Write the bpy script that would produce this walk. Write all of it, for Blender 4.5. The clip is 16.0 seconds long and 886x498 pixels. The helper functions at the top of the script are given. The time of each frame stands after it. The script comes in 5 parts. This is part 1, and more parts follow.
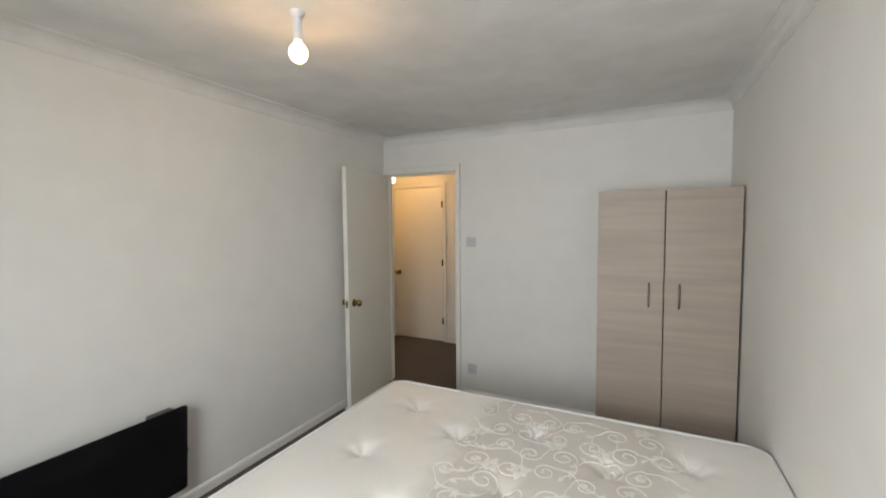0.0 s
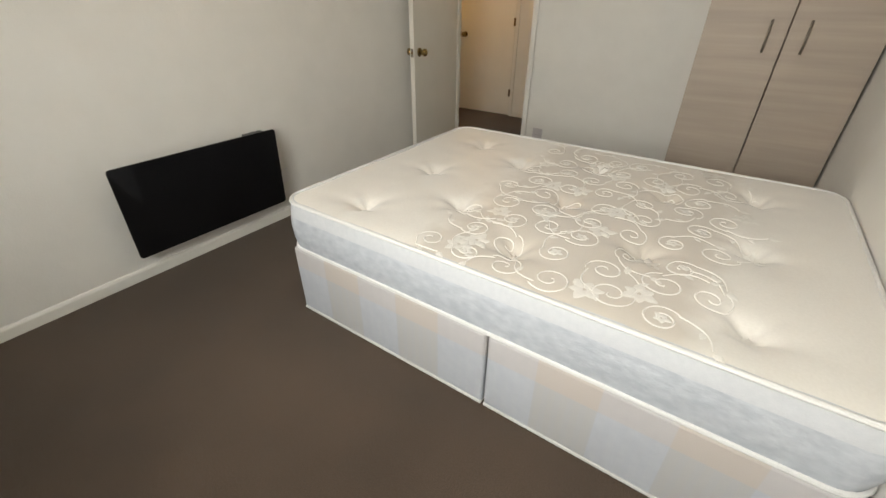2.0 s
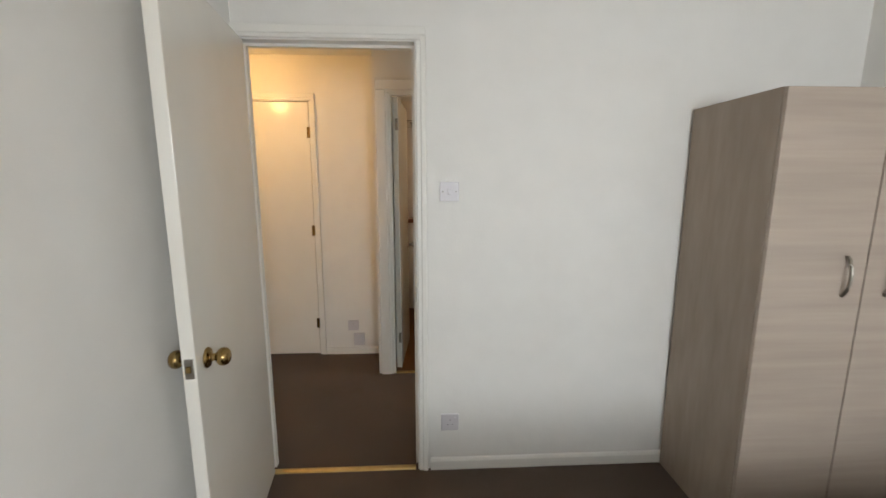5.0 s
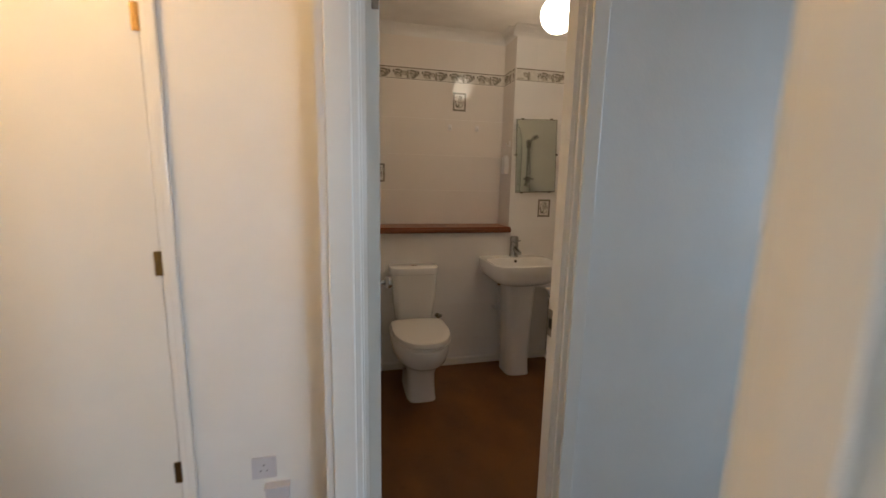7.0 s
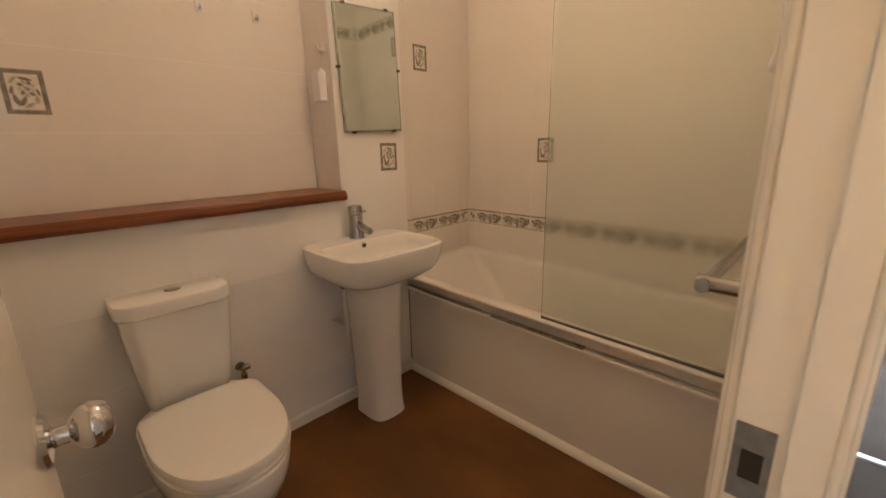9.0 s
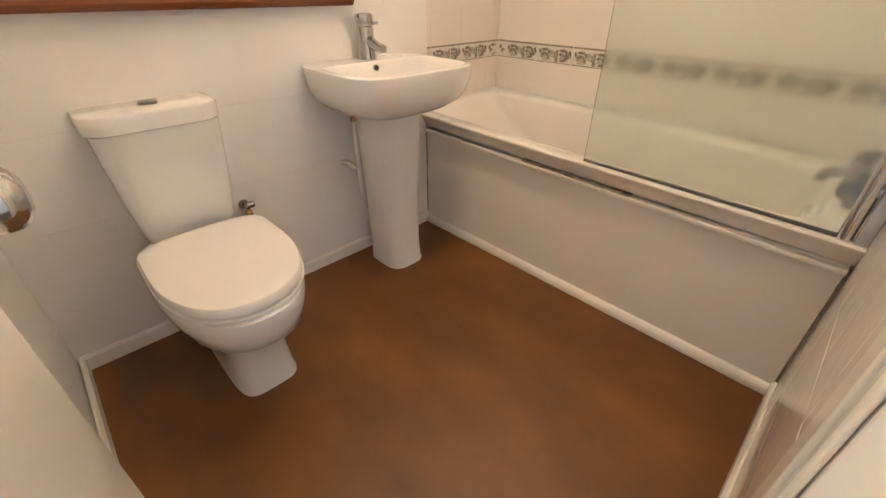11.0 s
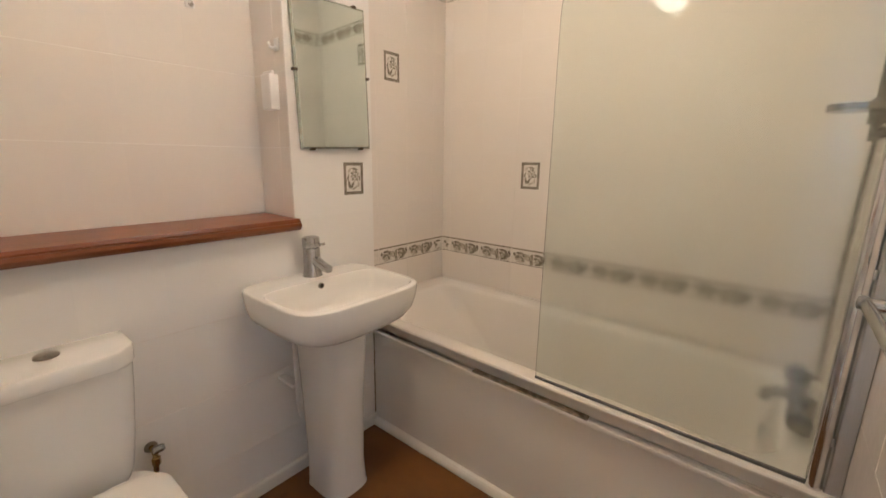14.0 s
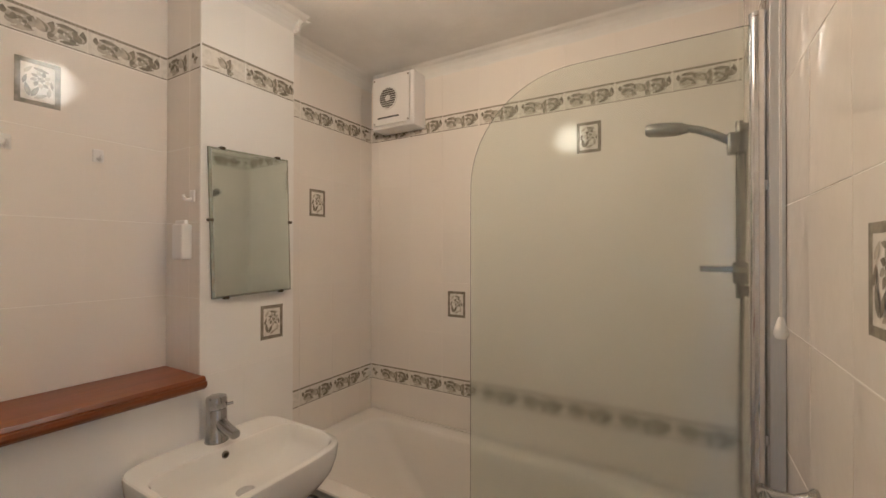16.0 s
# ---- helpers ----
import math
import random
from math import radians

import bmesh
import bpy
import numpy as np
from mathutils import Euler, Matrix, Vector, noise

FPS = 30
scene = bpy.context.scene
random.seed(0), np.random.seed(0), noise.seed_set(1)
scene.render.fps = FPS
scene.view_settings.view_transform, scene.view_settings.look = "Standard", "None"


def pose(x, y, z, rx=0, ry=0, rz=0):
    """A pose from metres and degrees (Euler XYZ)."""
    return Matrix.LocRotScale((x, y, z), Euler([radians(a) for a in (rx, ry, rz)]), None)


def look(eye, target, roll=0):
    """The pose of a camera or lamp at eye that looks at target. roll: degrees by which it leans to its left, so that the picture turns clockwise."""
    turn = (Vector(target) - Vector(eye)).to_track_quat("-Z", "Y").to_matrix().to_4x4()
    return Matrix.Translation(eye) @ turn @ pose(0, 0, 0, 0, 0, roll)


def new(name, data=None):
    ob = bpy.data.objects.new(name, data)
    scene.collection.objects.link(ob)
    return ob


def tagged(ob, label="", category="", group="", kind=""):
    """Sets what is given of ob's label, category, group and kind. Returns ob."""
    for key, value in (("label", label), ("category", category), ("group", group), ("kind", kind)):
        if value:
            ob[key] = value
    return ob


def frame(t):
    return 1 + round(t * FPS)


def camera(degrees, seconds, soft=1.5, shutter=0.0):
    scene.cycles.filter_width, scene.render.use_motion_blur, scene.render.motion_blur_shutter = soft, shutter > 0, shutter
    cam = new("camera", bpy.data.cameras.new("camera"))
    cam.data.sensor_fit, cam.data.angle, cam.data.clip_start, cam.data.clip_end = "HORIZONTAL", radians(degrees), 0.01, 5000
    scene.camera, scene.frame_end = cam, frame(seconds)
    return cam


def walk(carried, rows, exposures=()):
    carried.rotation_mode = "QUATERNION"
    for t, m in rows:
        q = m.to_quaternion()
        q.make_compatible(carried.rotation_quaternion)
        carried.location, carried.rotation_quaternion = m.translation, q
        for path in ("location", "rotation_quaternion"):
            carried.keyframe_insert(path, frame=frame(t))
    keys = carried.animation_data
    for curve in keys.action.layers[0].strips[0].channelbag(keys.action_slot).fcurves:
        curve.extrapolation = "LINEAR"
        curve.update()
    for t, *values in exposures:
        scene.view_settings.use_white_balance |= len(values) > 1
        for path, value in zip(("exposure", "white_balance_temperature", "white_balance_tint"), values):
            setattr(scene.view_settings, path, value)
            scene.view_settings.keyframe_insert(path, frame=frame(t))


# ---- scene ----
cam = camera(94.7, 16.0, soft=1.5, shutter=0.3)
PATH = [
    (0, (2.642, -3.287, 1.537), (1.757, -1.498, 1.414), -0.5),
    (0.5, (2.669, -3.348, 1.454), (1.662, -1.667, 1.056), -0.4),
    (1, (2.667, -3.397, 1.364), (1.648, -1.819, 0.676), -0.3),
    (1.5, (2.663, -3.423, 1.286), (1.671, -1.958, 0.352), -0.1),
    (2, (2.642, -3.403, 1.239), (1.675, -1.995, 0.199), 0.3),
    (2.5, (2.54, -3.286, 1.278), (1.6, -1.806, 0.317), 0.8),
    (3, (2.263, -3.1, 1.314), (1.432, -1.448, 0.551), 0.8),
    (3.5, (1.944, -2.855, 1.351), (1.303, -1.037, 0.819), -0.3),
    (4, (1.638, -2.508, 1.413), (1.23, -0.582, 1.06), -1.6),
    (4.2, (1.523, -2.394, 1.43), (1.239, -0.441, 1.102), -1.4),
    (6.3, (0.933, -0.691, 1.362), (1.256, 1.255, 1.029), 1.4),
    (6.5, (0.927, -0.509, 1.339), (1.257, 1.434, 1.0), 1.3),
    (6.8, (0.92, -0.246, 1.318), (1.3, 1.69, 0.99), 1.2),
    (7, (0.903, -0.079, 1.321), (1.371, 1.838, 0.992), 1.2),
    (7.5, (0.915, 0.284, 1.303), (1.683, 2.103, 0.983), 0.2),
    (8, (0.957, 0.606, 1.254), (2.004, 2.284, 0.942), -0.4),
    (8.5, (1.029, 0.876, 1.215), (2.293, 2.386, 0.869), -0.7),
    (9, (1.087, 1.066, 1.195), (2.46, 2.433, 0.696), -1.3),
    (9.5, (1.118, 1.177, 1.145), (2.458, 2.451, 0.384), -1.0),
    (10, (1.133, 1.202, 1.049), (2.35, 2.429, 0.042), -0.6),
    (10.2, (1.13, 1.206, 1.017), (2.303, 2.408, -0.069), -0.3),
    (12.3, (1.201, 1.259, 1.047), (2.416, 2.523, 0.084), 0.9),
    (12.5, (1.214, 1.274, 1.071), (2.467, 2.545, 0.168), 1.3),
    (13, (1.238, 1.296, 1.113), (2.582, 2.582, 0.377), 1.1),
    (13.5, (1.251, 1.309, 1.158), (2.683, 2.581, 0.584), 1.1),
    (14, (1.261, 1.307, 1.224), (2.773, 2.543, 0.792), 0.9),
    (14.5, (1.28, 1.307, 1.275), (2.868, 2.482, 0.962), 0.7),
    (15, (1.294, 1.303, 1.324), (2.949, 2.41, 1.129), 0.5),
    (15.5, (1.307, 1.296, 1.375), (3.007, 2.348, 1.289), 0.3),
    (16, (1.307, 1.292, 1.409), (3.031, 2.305, 1.419), 0.1),
]
EXPOSURES = [(0.0, -1.05, 6900, 10), (0.5, -1.05, 6850, 10), (1.0, -1.25, 6750, 11), (1.5, -1.18, 7700, 10), (2.0, -1.12, 7850, 10), (2.5, -1.15, 8050, 10), (3.0, -1.27, 7350, 10), (3.5, -1.02, 7000, 10), (4.2, -0.74, 6850, 10), (6.3, -0.62, 6600, 10), (7.0, -0.28, 5800, 10), (7.5, -0.1, 5750, 10), (8.0, 0.08, 6450, 12), (8.5, 0.33, 7150, 14), (9.0, 0.50, 6600, 17), (9.5, 1.22, 5980, 12),
             (10.2, 1.55, 5700, 11), (12.5, 1.58, 5350, 10), (13.0, 1.40, 5320, 10), (13.5, 1.23, 5320, 10), (14.5, 0.89, 5280, 10), (15.0, 0.79, 5280, 10), (15.5, 0.65, 5320, 10), (16.0, 0.49, 5320, 10)]
walk(cam, [(t, look(eye, target, roll)) for t, eye, target, roll in PATH], EXPOSURES)

# ---- light ----
world = bpy.data.worlds.new("sky")
scene.world = world
world.use_nodes = True
wn = world.node_tree.nodes
sky = wn.new("ShaderNodeTexSky")
sky.sky_type, sky.sun_disc = "NISHITA", False
sky.sun_elevation, sky.sun_rotation = radians(38), radians(20)
wn["Background"].inputs["Strength"].default_value = 0.10
world.node_tree.links.new(sky.outputs[0], wn["Background"].inputs[0])


def area_lamp(name, m, sx, sy, power, colour):
    data = bpy.data.lights.new(name, "AREA")
    data.shape, data.size, data.size_y, data.energy, data.color = "RECTANGLE", sx, sy, power, colour
    ob = new(name, data)
    ob.matrix_world = m
    return ob


def bulb_lamp(name, at, radius, power, colour):
    data = bpy.data.lights.new(name, "POINT")
    data.shadow_soft_size, data.energy, data.color = radius, power, colour
    ob = new(name, data)
    ob.location = at
    return ob


WINDOW_POWER, BULB_POWER, HALL_POWER, BATH_POWER, LOUNGE_POWER = 84, 6.3, 16.5, 9.4, 112
BULB_AT, HALL_AT, GLOBE_AT = (1.454, -2.104, 2.185), (-0.073, 0.86, 2.058), (1.98, 1.96, 2.165)
DAY = (0.84, 0.92, 1.0)
area_lamp("window_daylight", look((2.1, -3.99, 1.5), (2.4, -1.3, 0.05)), 0.95, 1.12, WINDOW_POWER, DAY).data.spread = radians(165)
area_lamp("lounge_daylight", look((6.1, 0.0, 1.5), (3, 0.5, 0.3)), 1.5, 1.2, LOUNGE_POWER, (0.70, 0.86, 1.0))
bulb_lamp("bedroom_bulb_light", BULB_AT, 0.03, BULB_POWER, (1.0, 0.60, 0.26))
bulb_lamp("hall_bulb_light", HALL_AT, 0.03, HALL_POWER, (1.0, 0.55, 0.17))
bulb_lamp("bath_globe_light", GLOBE_AT, 0.09, BATH_POWER, (1.0, 0.63, 0.32))


# ---- materials ----
def material(name, colour, rough=0.5, metal=0.0, second=None, scale=8.0, detail=4.0, bump=0.0, bump_scale=60.0, coat=0.0, stretch=(1, 1, 1), spread=0.5, rough_vary=0.0):
    """A plain surface with variation at two scales and fine relief."""
    m = bpy.data.materials.new(name)
    m.use_nodes = True
    t = m.node_tree
    n, l = t.nodes, t.links
    p = n["Principled BSDF"]
    p.inputs["Roughness"].default_value, p.inputs["Metallic"].default_value = rough, metal
    p.inputs["Coat Weight"].default_value = coat
    p.inputs["Coat Roughness"].default_value = 0.08
    co = n.new("ShaderNodeTexCoord")
    mp = n.new("ShaderNodeMapping")
    mp.inputs["Scale"].default_value = stretch
    l.new(co.outputs["Object"], mp.inputs[0])
    if second:
        a = n.new("ShaderNodeTexNoise")
        a.inputs["Scale"].default_value, a.inputs["Detail"].default_value = scale, detail
        l.new(mp.outputs[0], a.inputs[0])
        r = n.new("ShaderNodeMapRange")
        r.inputs[1].default_value, r.inputs[2].default_value = 0.5 - spread / 2, 0.5 + spread / 2
        l.new(a.outputs[0], r.inputs[0])
        mix = n.new("ShaderNodeMix")
        mix.data_type = "RGBA"
        mix.inputs[6].default_value, mix.inputs[7].default_value = (*colour, 1), (*second, 1)
        l.new(r.outputs[0], mix.inputs[0])
        l.new(mix.outputs[2], p.inputs["Base Color"])
        if rough_vary:
            rr = n.new("ShaderNodeMapRange")
            rr.inputs[3].default_value, rr.inputs[4].default_value = rough - rough_vary, rough + rough_vary
            l.new(a.outputs[0], rr.inputs[0])
            l.new(rr.outputs[0], p.inputs["Roughness"])
    else:
        p.inputs["Base Color"].default_value = (*colour, 1)
    if bump:
        b = n.new("ShaderNodeTexNoise")
        b.inputs["Scale"].default_value, b.inputs["Detail"].default_value = bump_scale, 3.0
        l.new(mp.outputs[0], b.inputs[0])
        k = n.new("ShaderNodeBump")
        k.inputs["Strength"].default_value, k.inputs["Distance"].default_value = bump, 0.004
        l.new(b.outputs[0], k.inputs["Height"])
        l.new(k.outputs[0], p.inputs["Normal"])
    return m


def glowing(name, colour, strength):
    m = bpy.data.materials.new(name)
    m.use_nodes = True
    p = m.node_tree.nodes["Principled BSDF"]
    p.inputs["Base Color"].default_value = (0.8, 0.8, 0.8, 1)
    p.inputs["Emission Color"].default_value, p.inputs["Emission Strength"].default_value = (*colour, 1), strength
    return m


def glass(name, colour, rough):
    m = bpy.data.materials.new(name)
    m.use_nodes = True
    p = m.node_tree.nodes["Principled BSDF"]
    p.inputs["Base Color"].default_value = (*colour, 1)
    p.inputs["Coat Weight"].default_value, p.inputs["Coat Roughness"].default_value = 0.4, 0.02
    p.inputs["Roughness"].default_value, p.inputs["Transmission Weight"].default_value, p.inputs["IOR"].default_value = rough, 1.0, 1.45
    return m


def carpet():
    m = material("carpet", (0.048, 0.0295, 0.0185), 0.95, second=(0.106, 0.069, 0.046), scale=260, detail=2, bump=0.9, bump_scale=420, spread=0.35)
    n, l = m.node_tree.nodes, m.node_tree.links
    p = n["Principled BSDF"]
    p.inputs["Sheen Weight"].default_value = 0.12
    src = p.inputs["Base Color"].links[0].from_socket
    big = n.new("ShaderNodeTexNoise")
    big.inputs["Scale"].default_value = 2.2
    l.new(n["Texture Coordinate"].outputs["Object"], big.inputs[0])
    r = n.new("ShaderNodeMapRange")
    r.inputs[1].default_value, r.inputs[2].default_value, r.inputs[3].default_value, r.inputs[4].default_value = 0.3, 0.7, 0.8, 1.15
    l.new(big.outputs[0], r.inputs[0])
    mul = n.new("ShaderNodeVectorMath")
    mul.operation = "SCALE"
    l.new(src, mul.inputs[0])
    l.new(r.outputs[0], mul.inputs["Scale"])
    l.new(mul.outputs[0], p.inputs["Base Color"])
    return m


def wood(name, dark, light, stretch, scale, rough, coat=0.0, broad=0.5):
    """Grain from two stretched noises, fine over broad."""
    m = material(name, dark, rough, second=light, scale=scale, detail=8, stretch=stretch, spread=0.55, bump=0.06, bump_scale=scale * 6, coat=coat)
    n, l = m.node_tree.nodes, m.node_tree.links
    p = n["Principled BSDF"]
    src = p.inputs["Base Color"].links[0].from_socket
    big = n.new("ShaderNodeTexNoise")
    big.inputs["Scale"].default_value, big.inputs["Detail"].default_value = scale * 0.35, 3
    l.new(n["Mapping"].outputs[0], big.inputs[0])
    r = n.new("ShaderNodeMapRange")
    r.inputs[1].default_value, r.inputs[2].default_value = 0.3, 0.7
    r.inputs[3].default_value, r.inputs[4].default_value = 1 - broad / 2, 1 + broad / 3
    l.new(big.outputs[0], r.inputs[0])
    mul = n.new("ShaderNodeVectorMath")
    mul.operation = "SCALE"
    l.new(src, mul.inputs[0])
    l.new(r.outputs[0], mul.inputs["Scale"])
    l.new(mul.outputs[0], p.inputs["Base Color"])
    return m


def check_fabric():
    """Broad woven checks: pale blue and beige uprights under a peach strip."""
    m = material("check_fabric", (0.46, 0.485, 0.535), 0.8, second=(0.50, 0.525, 0.57), scale=30, bump=0.2, bump_scale=300)
    n, l = m.node_tree.nodes, m.node_tree.links
    p = n["Principled BSDF"]
    src = p.inputs["Base Color"].links[0].from_socket
    sep = n.new("ShaderNodeSeparateXYZ")
    l.new(n["Texture Coordinate"].outputs["Object"], sep.inputs[0])

    def over(src, mask, tint):
        mix = n.new("ShaderNodeMix")
        mix.data_type = "RGBA"
        mix.inputs[7].default_value = tint
        l.new(mask, mix.inputs[0])
        l.new(src, mix.inputs[6])
        return mix.outputs[2]

    def ramp(value, a, b, lo, hi):
        c = n.new("ShaderNodeMapRange")
        for k, q in enumerate((a, b, lo, hi)):
            c.inputs[k + 1].default_value = q
        l.new(value, c.inputs[0])
        return c.outputs[0]

    bands = n.new("ShaderNodeMath")
    bands.operation = "PINGPONG"
    bands.inputs[1].default_value = 0.19
    l.new(sep.outputs["X"], bands.inputs[0])
    src = over(src, ramp(bands.outputs[0], 0.093, 0.097, 0.0, 0.8), (0.465, 0.46, 0.455, 1))
    thread = n.new("ShaderNodeMath")
    thread.operation = "PINGPONG"
    thread.inputs[1].default_value = 0.019
    l.new(sep.outputs["X"], thread.inputs[0])
    src = over(src, ramp(thread.outputs[0], 0.008, 0.012, 0.0, 0.12), (0.42, 0.46, 0.54, 1))
    upper = ramp(sep.outputs["Z"], 0.236, 0.242, 0.0, 0.5)
    src = over(src, upper, (0.55, 0.49, 0.46, 1))
    both = n.new("ShaderNodeMath")
    both.operation = "MULTIPLY"
    l.new(upper, both.inputs[0])
    l.new(ramp(bands.outputs[0], 0.093, 0.097, 0.0, 0.75), both.inputs[1])
    src = over(src, both.outputs[0], (0.55, 0.465, 0.395, 1))
    l.new(src, p.inputs["Base Color"])
    return m


def piece_vary(m, amount):
    """A slight difference of brightness from piece to piece."""
    n, l = m.node_tree.nodes, m.node_tree.links
    p = n["Principled BSDF"]
    info = n.new("ShaderNodeObjectInfo")
    r = n.new("ShaderNodeMapRange")
    r.inputs[3].default_value, r.inputs[4].default_value = 1 - amount, 1.0
    l.new(info.outputs["Random"], r.inputs[0])
    mul = n.new("ShaderNodeVectorMath")
    mul.operation = "SCALE"
    if p.inputs["Base Color"].is_linked:
        l.new(p.inputs["Base Color"].links[0].from_socket, mul.inputs[0])
    else:
        mul.inputs[0].default_value = p.inputs["Base Color"].default_value[:3]
    l.new(r.outputs[0], mul.inputs["Scale"])
    l.new(mul.outputs[0], p.inputs["Base Color"])
    return m


def uneven(m, scale, strength):
    """Adds the broad waves of hand-finished plaster below the fine relief."""
    n, l = m.node_tree.nodes, m.node_tree.links
    fine = n["Bump"]
    a = n.new("ShaderNodeTexNoise")
    a.inputs["Scale"].default_value, a.inputs["Detail"].default_value = scale, 2.5
    l.new(n["Texture Coordinate"].outputs["Object"], a.inputs[0])
    k = n.new("ShaderNodeBump")
    k.inputs["Strength"].default_value, k.inputs["Distance"].default_value = strength, 0.012
    l.new(a.outputs[0], k.inputs["Height"])
    l.new(k.outputs[0], fine.inputs["Normal"])
    return m


def specks(m, scale, lo, hi, dark):
    """Scattered small dark flecks."""
    n, l = m.node_tree.nodes, m.node_tree.links
    p = n["Principled BSDF"]
    src = p.inputs["Base Color"].links[0].from_socket
    a = n.new("ShaderNodeTexNoise")
    a.inputs["Scale"].default_value, a.inputs["Detail"].default_value = scale, 2.0
    l.new(n["Texture Coordinate"].outputs["Object"], a.inputs[0])
    r = n.new("ShaderNodeMapRange")
    r.inputs[1].default_value, r.inputs[2].default_value, r.inputs[3].default_value, r.inputs[4].default_value = lo, hi, 1.0, dark
    l.new(a.outputs[0], r.inputs[0])
    mul = n.new("ShaderNodeVectorMath")
    mul.operation = "SCALE"
    l.new(src, mul.inputs[0])
    l.new(r.outputs[0], mul.inputs["Scale"])
    l.new(mul.outputs[0], p.inputs["Base Color"])


PAINT = uneven(material("wall_paint", (0.77, 0.755, 0.72), 0.60, second=(0.815, 0.80, 0.765), scale=6, bump=0.12, bump_scale=110, rough_vary=0.28), 6.0, 0.3)
CEIL = uneven(material("ceiling_paint", (0.69, 0.68, 0.66), 0.8, second=(0.78, 0.77, 0.75), scale=5.0, bump=0.2, bump_scale=70, spread=0.4), 5.0, 0.5)
GLOSS = material("gloss_paint", (0.80, 0.775, 0.71), 0.13, second=(0.835, 0.81, 0.75), scale=5, bump=0.05, bump_scale=14, rough_vary=0.06)
TRIM = material("trim_paint", (0.80, 0.785, 0.74), 0.2, second=(0.83, 0.815, 0.77), scale=9, bump=0.06, bump_scale=30)
CARPET = carpet()
VINYL = wood("floor_vinyl", (0.116, 0.043, 0.0075), (0.205, 0.083, 0.0155), (1.8, 1.1, 1), 3.2, 0.42, broad=0.5)
specks(VINYL, 13.0, 0.64, 0.78, 0.78)
TILE = piece_vary(material("tile_glaze", (0.79, 0.745, 0.70), 0.05, second=(0.81, 0.765, 0.72), scale=4, bump=0.2, bump_scale=17), 0.02)
TILE_LOW = piece_vary(material("painted_tile", (0.80, 0.785, 0.765), 0.3, second=(0.82, 0.805, 0.785), scale=4, bump=0.05, bump_scale=20), 0.02)
GROUT = material("grout", (0.765, 0.72, 0.675), 0.35, second=(0.80, 0.755, 0.71), scale=12)
# paler copy of the grout: highlights along the recess joints as colour
GROUT_GLINT = material("glint_grout", (0.83, 0.80, 0.76), 0.3, second=(0.87, 0.845, 0.81), scale=12)
MOTIF = material("tile_motif", (0.18, 0.162, 0.13), 0.10, second=(0.31, 0.28, 0.228), scale=55, spread=0.3)
MOTIF_PALE = material("tile_motif_pale", (0.36, 0.33, 0.28), 0.10, second=(0.56, 0.51, 0.44), scale=45, spread=0.3)
PICTURE = material("tile_picture_ground", (0.66, 0.63, 0.58), 0.10, second=(0.78, 0.745, 0.69), scale=70, spread=0.3)
CERAMIC = material("ceramic", (0.80, 0.79, 0.77), 0.1, second=(0.82, 0.81, 0.79), scale=3, coat=0.3)
SEAT = material("seat_plastic", (0.82, 0.80, 0.77), 0.22, second=(0.84, 0.82, 0.79), scale=3)
ACRYLIC = material("bath_acrylic", (0.80, 0.77, 0.73), 0.16, second=(0.82, 0.79, 0.75), scale=3)
PANEL = material("bath_panel", (0.79, 0.76, 0.72), 0.34, second=(0.82, 0.79, 0.75), scale=4)
CHROME = material("chrome", (0.72, 0.72, 0.73), 0.12, 1.0, second=(0.62, 0.62, 0.63), scale=40)
ALU = material("brushed_aluminium", (0.58, 0.60, 0.64), 0.32, 1.0, second=(0.66, 0.68, 0.72), scale=30, stretch=(40, 40, 0.6))
TAP_METAL = material("tap_metal", (0.46, 0.455, 0.45), 0.2, 1.0, second=(0.39, 0.385, 0.38), scale=40)
# chrome darkened in its colour, for the shade on the shower fittings
SHADED_CHROME = material("shaded_chrome", (0.39, 0.385, 0.37), 0.22, 1.0, second=(0.31, 0.305, 0.29), scale=40)
BRASS = material("brass", (0.42, 0.29, 0.12), 0.24, 1.0, second=(0.30, 0.20, 0.08), scale=40)
STEEL = material("worn_steel", (0.34, 0.31, 0.27), 0.38, 1.0, second=(0.22, 0.20, 0.17), scale=60)
BLACK_GLASS = material("black_glass", (0.006, 0.006, 0.007), 0.06, second=(0.009, 0.009, 0.010), scale=3)
BLACK_GLASS.node_tree.nodes["Principled BSDF"].inputs["Specular IOR Level"].default_value = 0.22
BLACK = material("black_plastic", (0.02, 0.02, 0.02), 0.4)
GREY_BOX = material("grey_plastic", (0.055, 0.055, 0.06), 0.45, second=(0.08, 0.08, 0.085), scale=20)
DARK = material("dark_gap", (0.03, 0.025, 0.02), 0.9)
MOULD = material("mouldy_sealant", (0.10, 0.085, 0.055), 0.8, second=(0.42, 0.36, 0.28), scale=45, spread=0.4)
ELECTRIC = material("electric_plastic", (0.58, 0.555, 0.575), 0.3, second=(0.62, 0.595, 0.615), scale=5)
WHITE_PLASTIC = material("white_plastic", (0.76, 0.75, 0.75), 0.32, second=(0.79, 0.78, 0.78), scale=5)
ASH = wood("wardrobe_ash", (0.362, 0.296, 0.244), (0.428, 0.355, 0.297), (1.3, 1, 26), 1.6, 0.5, broad=0.18)
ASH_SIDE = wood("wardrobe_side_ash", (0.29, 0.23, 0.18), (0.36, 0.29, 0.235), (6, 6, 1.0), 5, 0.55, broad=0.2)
CHERRY = wood("varnished_shelf", (0.160, 0.037, 0.0055), (0.235, 0.062, 0.011), (1.0, 14, 10), 4.5, 0.34, coat=0.1)
